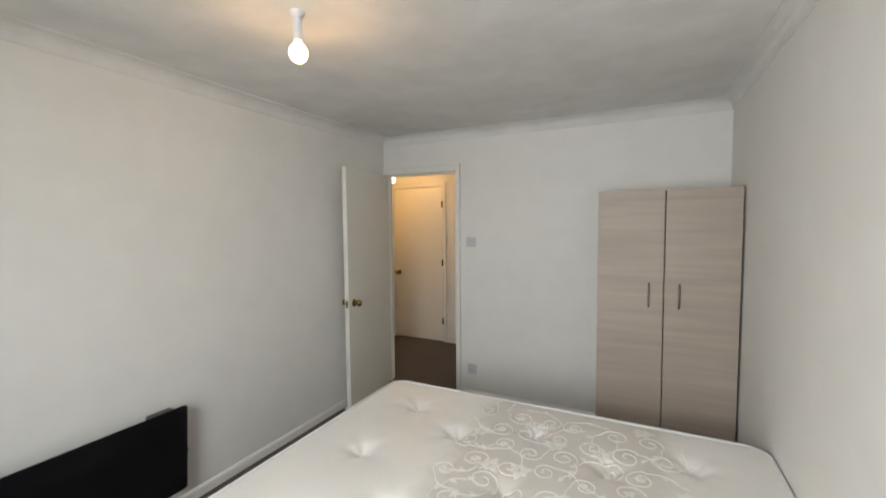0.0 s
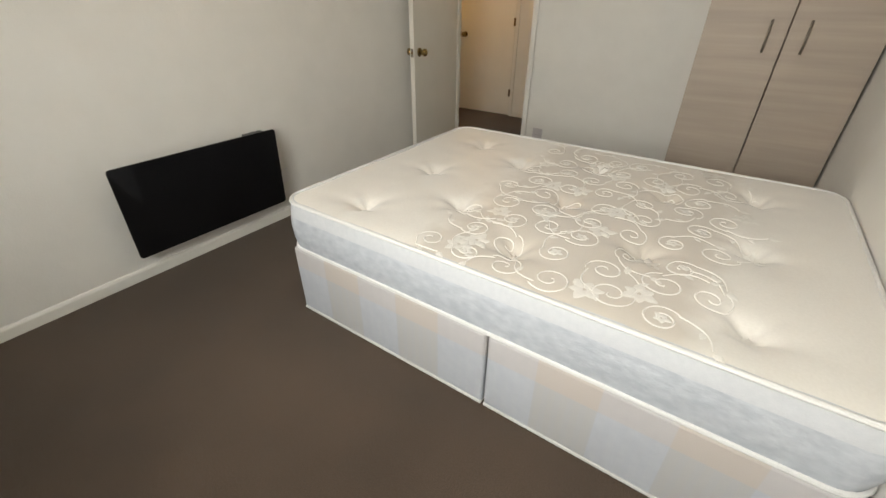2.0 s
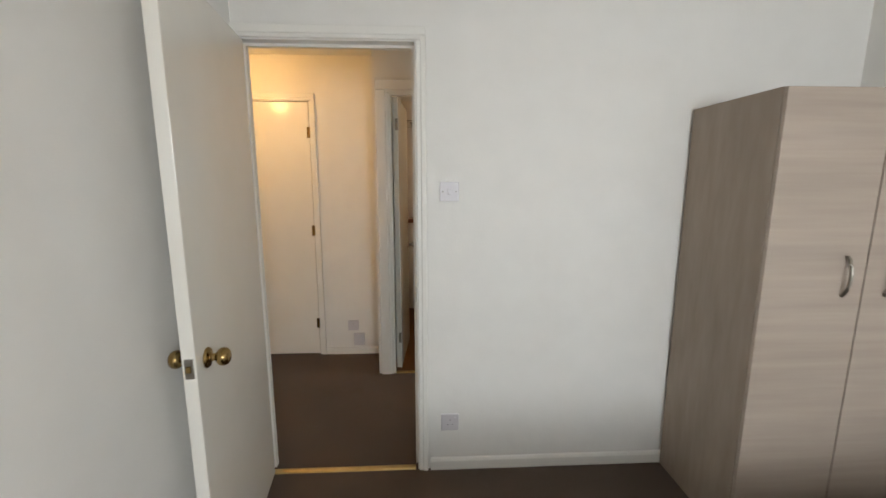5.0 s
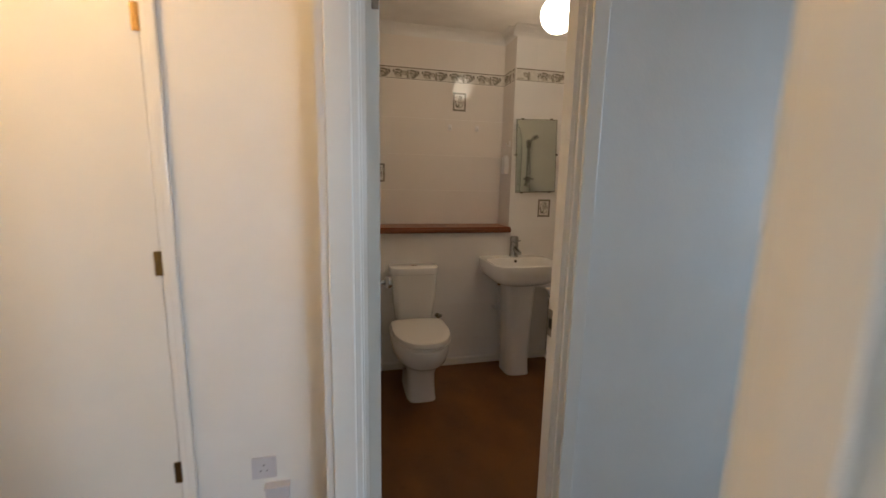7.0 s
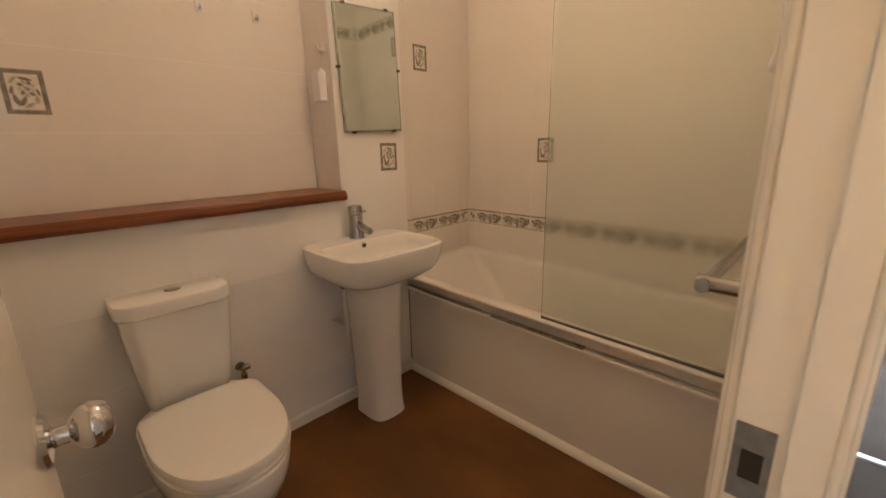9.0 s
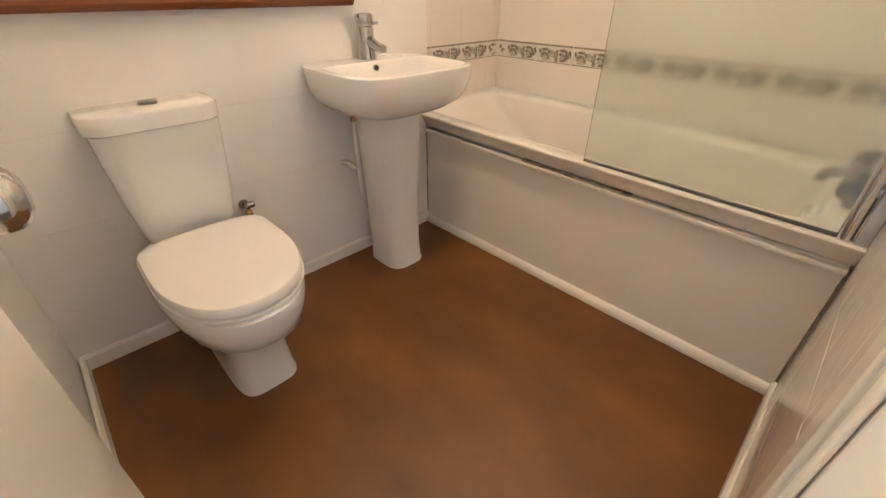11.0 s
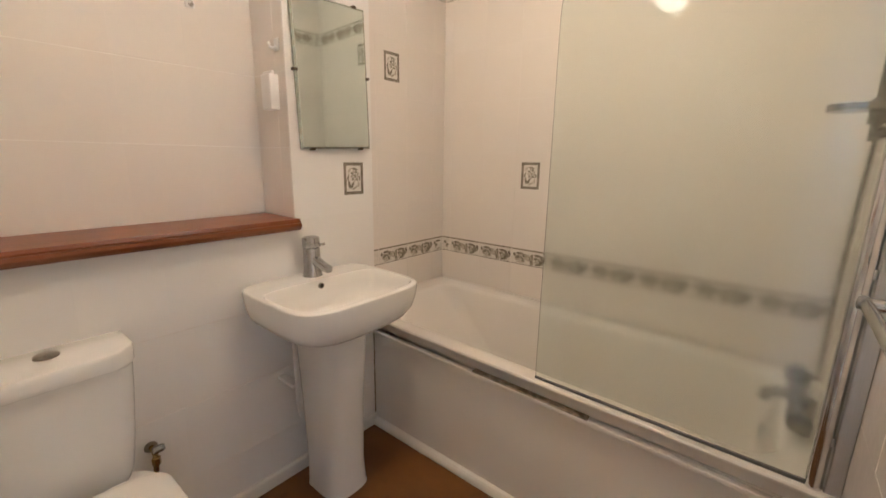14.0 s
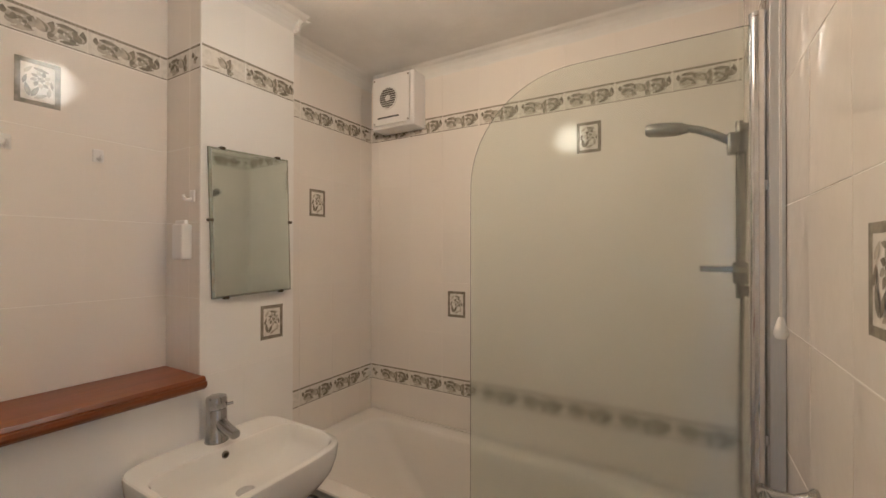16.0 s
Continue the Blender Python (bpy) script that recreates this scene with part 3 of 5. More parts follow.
door_3, leaf_3 = door_set("door_3", BX0, BX1, BH, BN, "white bathroom door standing wide open", "l", BN + 0.006, 1.052, 86.2, (0.558, 0.878, "-1 1"), CHROME, 0.605, "ab", STEEL, outer_left=0.092, outer_right=0.08)
leaf_3.location.x += 0.031
for h in (0.25, 1.81):
    part("hinge", rbox(-0.0035, -0.0002, -0.0175, 0.002, h - 0.04, h + 0.04, 0.0008, 1), STEEL, leaf_3)
plate = boxes((BX1 - 0.0035 - door_3.location.x, BX1 - 0.0005 - door_3.location.x, 0.001, 0.035, 0.818, 0.908))
part("strike_plate", plate, STEEL, door_3)
part("strike_hole", boxes((BX1 - 0.0045 - door_3.location.x, BX1 - 0.003 - door_3.location.x, 0.008, 0.027, 0.845, 0.879)), DARK, door_3)

door_4 = thing("door_4", (3.15, 0.56, 0), "white painted open door frame at the hall's end", "door frame", kind="structure")
for u in (-0.36, 0.335):
    part("lining", rbox(-0.056, 0.056, u, u + 0.025, 0, DH, 0.0015, 1), TRIM, door_4)
for u, v in ((-0.41, -0.345), (0.345, 0.41)):
    part("architrave", rbox(-0.066, -0.051, u, v, 0, DH + 0.05, 0.003), TRIM, door_4)
part("strike_plate", boxes((-0.02, 0.012, 0.3325, 0.3355, 0.33, 0.41)), STEEL, door_4)


def threshold(at, length, along_x, metal, label):
    ob = thing("threshold_strip", at, label, "threshold strip", kind="structure")
    prof = [(-0.018, 0.0), (-0.012, 0.006), (0.0, 0.008), (0.012, 0.006), (0.018, 0.0)]
    if along_x:
        loops = [[(s * length / 2, o, h) for o, h in prof] for s in (-1, 1)]
    else:
        loops = [[(o, s * length / 2, h) for o, h in prof] for s in (-1, 1)]
    part("strip", rings(loops), metal, ob)
    return ob


GOLD = material("brass_strip", (0.55, 0.42, 0.20), 0.3, 1.0, second=(0.42, 0.31, 0.14), scale=25)
threshold(((OX0 + OX1) / 2, 0.012, 0), OX1 - OX0 - 0.026, True, GOLD, "narrow brass carpet strip in the bedroom doorway")
threshold(((BX0 + BX1) / 2, 1.05, 0.001), BX1 - BX0 - 0.026, True, GOLD, "narrow brass carpet strip in the bathroom doorway")
threshold((3.13, 0.56, 0), 0.66, False, ALU, "narrow metal carpet strip in the end doorway")


# ---- electrics ----
def wall_plate(name, at, kind, label, category, turn=0):
    """A square white plate on a wall that faces -y at turn 0."""
    ob = thing(name, at, label, category, turn=turn)
    part("plate", rbox(-0.043, 0.043, -0.010, 0.0, -0.043, 0.043, 0.003), ELECTRIC, ob)
    if kind == "switch":
        part("rocker", rbox(-0.007, 0.009, -0.0165, -0.0095, -0.014, 0.016, 0.002), ELECTRIC, ob, "white rocker")
        for u in (-0.030, 0.030):
            part("screw", lathe([(0.0005, -0.0115), (0.0035, -0.0115), (0.0035, -0.0095)], 8, "y", (u, 0, 0)), STEEL, ob)
    else:
        for u, v, w, h in ((0, 0.012, 0.003, 0.008), (-0.011, -0.010, 0.006, 0.003), (0.011, -0.010, 0.006, 0.003)):
            part("pin_hole", boxes((u - w / 2, u + w / 2, -0.0104, -0.0098, v - h / 2, v + h / 2)), DARK, ob)
        part("rocker", rbox(0.018, 0.030, -0.014, -0.0095, 0.012, 0.030, 0.0015), ELECTRIC, ob)
    return ob


wall_plate("light_switch", (1.291, 0, 1.377), "switch", "square white plastic light switch beside the door", "light switch")
wall_plate("wall_socket", (1.297, 0, 0.254), "socket", "square white plastic socket low on the wall", "socket")
wall_plate("wall_socket", (0.594, HN, 0.247), "socket", "square white plastic socket low on the hall wall", "socket")
box = thing("junction_box", (0.640, HN, 0.125), "small white plastic cable box over the skirting", "cable box")
part("cover", rbox(-0.042, 0.042, -0.028, 0, -0.045, 0.045, 0.004), ELECTRIC, box)
part("top_flap", rbox(-0.045, 0.045, -0.036, -0.0, 0.0455, 0.055, 0.002), ELECTRIC, box)


# ---- bedroom ----
def ceiling_bulb(name, at, label):
    """A batten holder on the ceiling with a bare bulb whose middle is at `at`."""
    ob = thing(name, (at[0], at[1], HT), label, "ceiling light")
    d = at[2] - HT
    part("ceiling_rose", lathe([(0.001, 0), (0.026, 0), (0.028, -0.006), (0.024, -0.016), (0.018, -0.022), (0.001, -0.022)], 24), WHITE_PLASTIC, ob, smooth=True)
    part("lamp_holder", lathe([(0.015, -0.0225), (0.016, d + 0.085), (0.0185, d + 0.083), (0.0185, d + 0.076), (0.016, d + 0.074), (0.0155, d + 0.046), (0.001, d + 0.046)], 20), WHITE_PLASTIC, ob, smooth=True)
    b = part("bulb", lathe([(0.001, d - 0.036), (0.015, d - 0.033), (0.029, d - 0.021), (0.036, d - 0.002), (0.034, d + 0.015), (0.026, d + 0.029), (0.017, d + 0.037), (0.014, d + 0.0455), (0.001, d + 0.0455)], 20), BULB_GLOW, ob, "lit opal bulb", True)
    b.visible_shadow = False
    return ob


ceiling_bulb("ceiling_light", BULB_AT, "bare lit bulb in a white ceiling holder")
ceiling_bulb("ceiling_light", HALL_AT, "bare lit bulb in a white hall ceiling holder")

TUFTS = [(1.54, -2.35), (1.54, -1.88), (1.55, -1.40), (1.86, -2.14), (1.855, -1.57), (2.19, -2.33), (2.19, -1.88), (2.195, -1.41), (2.54, -2.11), (2.53, -1.58), (2.845, -2.35), (2.842, -1.91), (2.84, -1.415)]
BED_X0, BED_X1, BED_Y0, BED_Y1 = 1.24, 3.138, -2.525, -1.135
BED_TOP, BED_MID = 0.556, 0.335


def bed_height(x, y):
    h = BED_TOP
    for tx, ty in TUFTS:
        dx, dy = x - tx, y - ty
        q = dx * dx + dy * dy
        if q < 0.09:
            a = math.atan2(dy, dx)
            h -= 0.034 * math.exp(-q / 0.0020) + 0.014 * math.exp(-q / 0.013) * (1 + 0.35 * math.cos(5 * a + tx * 9))
    h += 0.004 * noise.noise(Vector((x * 3.1, y * 3.1, 0.3))) + 0.0016 * noise.noise(Vector((x * 11, y * 11, 4.1)))
    h += 0.0022 * math.sin(x * 74 + 5 * noise.noise(Vector((x * 2.0, y * 4.0, 7.7)))) * math.exp(-((x - 2.60) / 0.13) ** 2) * max(0.0, noise.noise(Vector((1.3, y * 5.0, 2.2))) + 0.25)
    e = min(x - BED_X0, BED_X1 - x, y - BED_Y0, BED_Y1 - y)
    return h - 0.011 * math.exp(-max(e, 0) / 0.030)


def bed_outline(z, grow=0.0, r=0.09):
    return rounded((BED_X0 + BED_X1) / 2, (BED_Y0 + BED_Y1) / 2, BED_X1 - BED_X0 + 2 * grow, BED_Y1 - BED_Y0 + 2 * grow, r, z, 8)


def mattress():
    ob = thing("mattress", (0, 0, 0), "cream double mattress with tufts and a silver floral band", "mattress")
    nx, ny = 190, 142
    bm = bmesh.new()
    grid = []
    cx, cy, hx, hy, r = (BED_X0 + BED_X1) / 2, (BED_Y0 + BED_Y1) / 2, (BED_X1 - BED_X0) / 2 - 0.006, (BED_Y1 - BED_Y0) / 2 - 0.006, 0.084
    for i in range(nx + 1):
        row = []
        for j in range(ny + 1):
            u, v = (2 * i / nx - 1) * hx, (2 * j / ny - 1) * hy
            ex, ey = abs(u) - (hx - r), abs(v) - (hy - r)
            if ex > 0 and ey > 0:
                k = max(ex, ey) / math.hypot(ex, ey)
                u = math.copysign(hx - r + ex * k, u)
                v = math.copysign(hy - r + ey * k, v)
            x, y = cx + u, cy + v
            row.append(bm.verts.new((x, y, bed_height(x, y))))
        grid.append(row)
    for i in range(nx):
        for j in range(ny):
            edge = min(i, nx - i) < 1 or min(j, ny - j) < 1
            bm.faces.new((grid[i][j], grid[i + 1][j], grid[i + 1][j + 1], grid[i][j + 1])).material_index = 1 if edge else 0
    part("top_panel", bm, [TICKING, TAPE], ob, "cream woven tufted top", True)
    side = []
    for z, g in ((BED_MID, -0.012), (BED_MID + 0.004, 0.0), (BED_MID + 0.05, 0.008), (BED_MID + 0.11, 0.010), (BED_MID + 0.150, 0.007)):
        side.append(bed_outline(z, g))
    part("side_border", rings(side, caps=False), DAMASK, ob, "pale blue white damask side", True)
    part("edge_tape", rings([bed_outline(z, g) for z, g in ((BED_MID + 0.150, 0.0072), (BED_MID + 0.178, 0.004), (BED_TOP - 0.014, -0.003))], caps=False), TAPE, ob, "plain white edge tape", True)
    for z, g in ((BED_TOP - 0.009, -0.002), (BED_MID + 0.006, 0.003)):
        pts = bed_outline(z, g)
        part("piping", tube(pts + pts[:1], 0.0075, 8), PIPING, ob, "cream cord edging", True)
    for tx, ty in TUFTS:
        part("tuft", lathe([(0.0005, 0.006), (0.006, 0.005), (0.009, 0.001), (0.009, -0.003)], 8, "z", (tx, ty, bed_height(tx, ty))), SATIN, ob)
    emb = bmesh.new()

    def strip(points, width):
        vs = []
        for i, (x, y) in enumerate(points):
            a, b = points[max(i - 1, 0)], points[min(i + 1, len(points) - 1)]
            d = Vector((b[0] - a[0], b[1] - a[1])).normalized()
            w = width * (0.55 + 0.45 * math.sin(math.pi * min(1, (i + 1) / len(points) * 1.1)))
            nx_, ny_ = -d.y * w, d.x * w
            vs.append([emb.verts.new((x + s * nx_, y + s * ny_, bed_height(x + s * nx_, y + s * ny_) + h)) for s, h in ((-1, 0.0006), (0, 0.0030), (1, 0.0006))])
        for p, q in zip(vs, vs[1:]):
            for k in (0, 1):
                emb.faces.new((p[k], p[k + 1], q[k + 1], q[k]))

    def petal(x, y, a, long, wide):
        mid = emb.verts.new((x + math.cos(a) * long * 0.55, y + math.sin(a) * long * 0.55, bed_height(x, y) + 0.0035))
        rim = []
        for i in range(9):
            s = 2 * math.pi * i / 9
            u, v = long * (0.55 + 0.47 * math.cos(s)), wide * math.sin(s) * (0.85 - 0.45 * math.cos(s))
            px, py = x + u * math.cos(a) - v * math.sin(a), y + u * math.sin(a) + v * math.cos(a)
            rim.append(emb.verts.new((px, py, bed_height(px, py) + 0.0012)))
        for i in range(9):
            emb.faces.new((mid, rim[i], rim[(i + 1) % 9]))

    def curl(x, y, start, turns, size, hand):
        pts = []
        n = 34
        for i in range(n):
            f = i / (n - 1)
            rr = size * (1 - f) ** 0.8 + 0.006
            a = start + hand * turns * 2 * math.pi * f
            pts.append((x + rr * math.cos(a), y + rr * math.sin(a)))
        strip(pts, 0.0029)
        return pts[0]

    def blossom(x, y, size, turn, petals=6):
        for k in range(petals):
            petal(x, y, turn + 2 * math.pi * k / petals, size * (1.0 if k % 2 else 0.8), size * 0.36)

    rnd = random.Random(7)
    y = BED_Y0 + 0.10
    k = 0
    while y < BED_Y1 - 0.05:
        for col, bx in enumerate((1.97, 2.11, 2.26, 2.40, 2.55, 2.69)):
            x = bx + rnd.uniform(-0.025, 0.025) + (0.06 if k % 2 else -0.03)
            yy = y + rnd.uniform(-0.02, 0.02)
            hand = 1 if (col + k) % 2 else -1
            st = rnd.uniform(0, 6.28)
            curl(x, yy, st, 1.5, 0.050 + rnd.uniform(-0.008, 0.01), hand)
            end = (x + 0.050 * math.cos(st), yy + 0.050 * math.sin(st))
            d = st + hand * math.pi / 2
            swing = [(end[0] - math.cos(d) * 0.12 * f + math.sin(f * 3.0) * 0.028 * math.cos(st), end[1] - math.sin(d) * 0.12 * f + math.sin(f * 3.0) * 0.028 * math.sin(st)) for f in [i / 14 for i in range(15)]]
            swing = [(min(max(px, BED_X0 + 0.05), BED_X1 - 0.05), min(max(py, BED_Y0 + 0.03), BED_Y1 - 0.03)) for px, py in swing]
            strip(swing, 0.0029)
            if (col + 2 * k) % 3 == 0:
                blossom(x + 0.10 * math.cos(st + 2.4), min(max(yy + 0.10 * math.sin(st + 2.4), BED_Y0 + 0.06), BED_Y1 - 0.06), 0.054, rnd.uniform(0, 6))
            elif (col + k) % 2:
                blossom(x, yy, 0.026, rnd.uniform(0, 6), 5)
            petal(swing[-1][0], swing[-1][1], d + math.pi, 0.04, 0.012)
            petal(swing[7][0], swing[7][1], d + 2.2, 0.034, 0.010)
        y += 0.138
        k += 1
    part("embroidery", emb, SATIN, ob, "silvery scroll and flower embroidery", True)
    return ob


mattress()


def divan(name, x0, x1, label):
    """One half of the divan base."""
    y0, y1 = BED_Y0 - 0.006, BED_Y1 - 0.02
    ob = thing(name, ((x0 + x1) / 2, (y0 + y1) / 2, 0), label, "bed base", "halves of the divan base")
    w, d = (x1 - x0) / 2, (y1 - y0) / 2
    part("base_cover", rbox(-w, w, -d, d, 0.012, BED_MID - 0.001, 0.012, 3), CHECK, ob, "pale blue and peach check fabric")
    part("hem", rbox(-w + 0.002, w - 0.002, -d - 0.002, d + 0.002, 0.004, 0.016, 0.002), PIPING, ob)
    for sx in (-1, 1):
        for sy in (-1, 1):
            part("glide", lathe([(0.02, 0.0), (0.02, 0.006)], 12, "z", (sx * (w - 0.06), sy * (d - 0.06), 0)), BLACK, ob)
    return ob


divan("divan_base", 1.262, 2.2115, "pale check fabric divan base half at the foot end")
divan("divan_base", 2.2175, 3.132, "pale check fabric divan base half against the wall")


def wardrobe():
    x0, x1, y0, y1, h = 2.372, 3.136, -0.492, -0.016, 1.735
    ob = thing("wardrobe", ((x0 + x1) / 2, (y0 + y1) / 2, 0), "tall two door ash effect wardrobe with bow handles", "wardrobe")
    w, d = (x1 - x0) / 2, (y1 - y0) / 2
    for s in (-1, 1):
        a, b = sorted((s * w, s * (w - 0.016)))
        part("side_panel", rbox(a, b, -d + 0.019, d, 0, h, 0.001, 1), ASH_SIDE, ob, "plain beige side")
    part("top_panel", rbox(-w + 0.0165, w - 0.0165, -d + 0.019, d - 0.004, h - 0.017, h - 0.001, 0.001, 1), ASH, ob)
    part("bottom_panel", rbox(-w + 0.0165, w - 0.0165, -d + 0.022, d - 0.004, 0.06, 0.076, 0.001, 1), ASH, ob)
    part("back_panel", boxes((-w + 0.0165, w - 0.0165, d - 0.004, d - 0.001, 0.02, h - 0.018)), ASH, ob)
    part("plinth", rbox(-w + 0.0165, w - 0.0165, -d + 0.04, -d + 0.055, 0, 0.059, 0.001, 1), ASH, ob)
    split = 2.752 - ob.location.x
    for a, b, hx in ((-w + 0.001, split - 0.003, 2.671 - ob.location.x), (split + 0.003, w - 0.001, 2.834 - ob.location.x)):
        door = part("wardrobe_door", rbox(a, b, -d, -d + 0.017, 0.045, h - 0.003, 0.001, 1), ASH, ob, "ash effect door with horizontal grain")
        pts = []
        for i in range(13):
            f = i / 12
            pts.append((hx, -d - 0.004 - 0.022 * math.sin(math.pi * f) ** 0.6, 1.016 + 0.146 * f))
        part("handle", tube(pts, 0.006, 8), STEEL, door, "brushed bow handle", True)
    return ob


wardrobe()


def panel_heater():
    """A black glass convector, leaning out at its top."""
    y0, y1 = -2.862, -2.028
    ob = thing("panel_heater", (XL, (y0 + y1) / 2, 0.16), "black glass panel heater mounted on the wall", "heater")
    w = (y1 - y0) / 2
    h = 0.455
    lean = math.atan2(0.034, h)
    ring = rounded(0, 0, 2 * w, h, 0.016, 0, 5)
    def put(p, depth):
        return (0.111 + depth * math.cos(lean) + (p[1] + h / 2) * math.sin(lean), p[0], (p[1] + h / 2) * math.cos(lean) - depth * math.sin(lean))
    part("glass_front", rings([[put(p, -0.008) for p in ring], [put(p, -0.001) for p in ring], [put((p[0] * 0.998, p[1] * 0.997), 0.0) for p in ring]]), BLACK_GLASS, ob, "glossy black glass front")
    back = rounded(0, 0, 2 * w - 0.05, h - 0.06, 0.02, 0, 4)
    part("back_case", rings([[put(p, -0.04) for p in back], [put(p, -0.0085) for p in back]]), BLACK, ob)
    part("control_box", rbox(0.085, 0.128, w - 0.17, w - 0.055, h - 0.10, h - 0.004, 0.004), GREY_BOX, ob, "grey control box")
    for u in (-0.26, 0.26):
        part("bracket", rbox(0.0, 0.10, u - 0.012, u + 0.012, 0.10, 0.32, 0.002), BLACK, ob)
    pts = [(0.07, w - 0.04 + 0.075 * math.sin(f * 3.1), 0.23 - 0.10 * f) for f in [i / 14 for i in range(15)]]
    part("cable", tube(pts, 0.0035, 8), BLACK, ob, "", True)
    return ob


panel_heater()
spur = thing("fused_spur", (XL, -1.945, 0.275), "square white plastic connection plate behind the heater", "socket", turn=90)
part("plate", rbox(-0.043, 0.043, -0.010, 0.0, -0.043, 0.043, 0.003), WHITE_PLASTIC, spur)
part("fuse_holder", rbox(-0.012, 0.012, -0.013, -0.0095, -0.02, 0.02, 0.001), WHITE_PLASTIC, spur)
stop = thing("door_stop", (0.44, -0.68, 0), "small white wedge door stop on the carpet", "door stop")
part("wedge", rings([[(-0.02, 0.0, 0), (0.02, 0.0, 0), (0.02, 0, 0.008), (-0.02, 0, 0.008)], [(-0.02, 0.07, 0), (0.02, 0.07, 0), (0.02, 0.07, 0.026), (-0.02, 0.07, 0.026)]]), WHITE_PLASTIC, stop)


# ---- bathroom ----
globe = thing("globe_light", (GLOBE_AT[0], GLOBE_AT[1], HT), "lit white globe lamp on the bathroom ceiling", "ceiling light")
part("base", lathe([(0.001, 0), (0.062, 0), (0.064, -0.02), (0.052, -0.045), (0.05, -0.095), (0.001, -0.095)], 24), WHITE_PLASTIC, globe, smooth=True)
sphere = bmesh.new()
bmesh.ops.create_uvsphere(sphere, u_segments=32, v_segments=20, radius=0.092)
shade = part("globe", sphere, GLOBE_GLOW, globe, "glowing opal glass globe", True, at=(0, 0, GLOBE_AT[2] - HT))
shade.visible_shadow = False

shelf = thing("shelf", ((BW0 + PX0) / 2, 0, 0.973), "varnished reddish brown wooden shelf over the boxing", "shelf")
w = (PX0 - BW0) / 2
nose = [(MY - 0.01, -0.003), (MY - 0.028, -0.003), (MY - 0.036, 0.004), (MY - 0.041, 0.013), (MY - 0.039, 0.022), (MY - 0.033, 0.024), (MY - 0.033, 0.028), (MY - 0.026, 0.0365), (MY - 0.01, 0.0365)]
part("board", rbox(-w, w, MY - 0.0095, RY, 0.001, 0.036, 0.001, 1), CHERRY, shelf)
part("nosing", rings([[(s * w, y, h) for y, h in nose] for s in (-1, 1)]), CHERRY, shelf, "moulded round front edge")


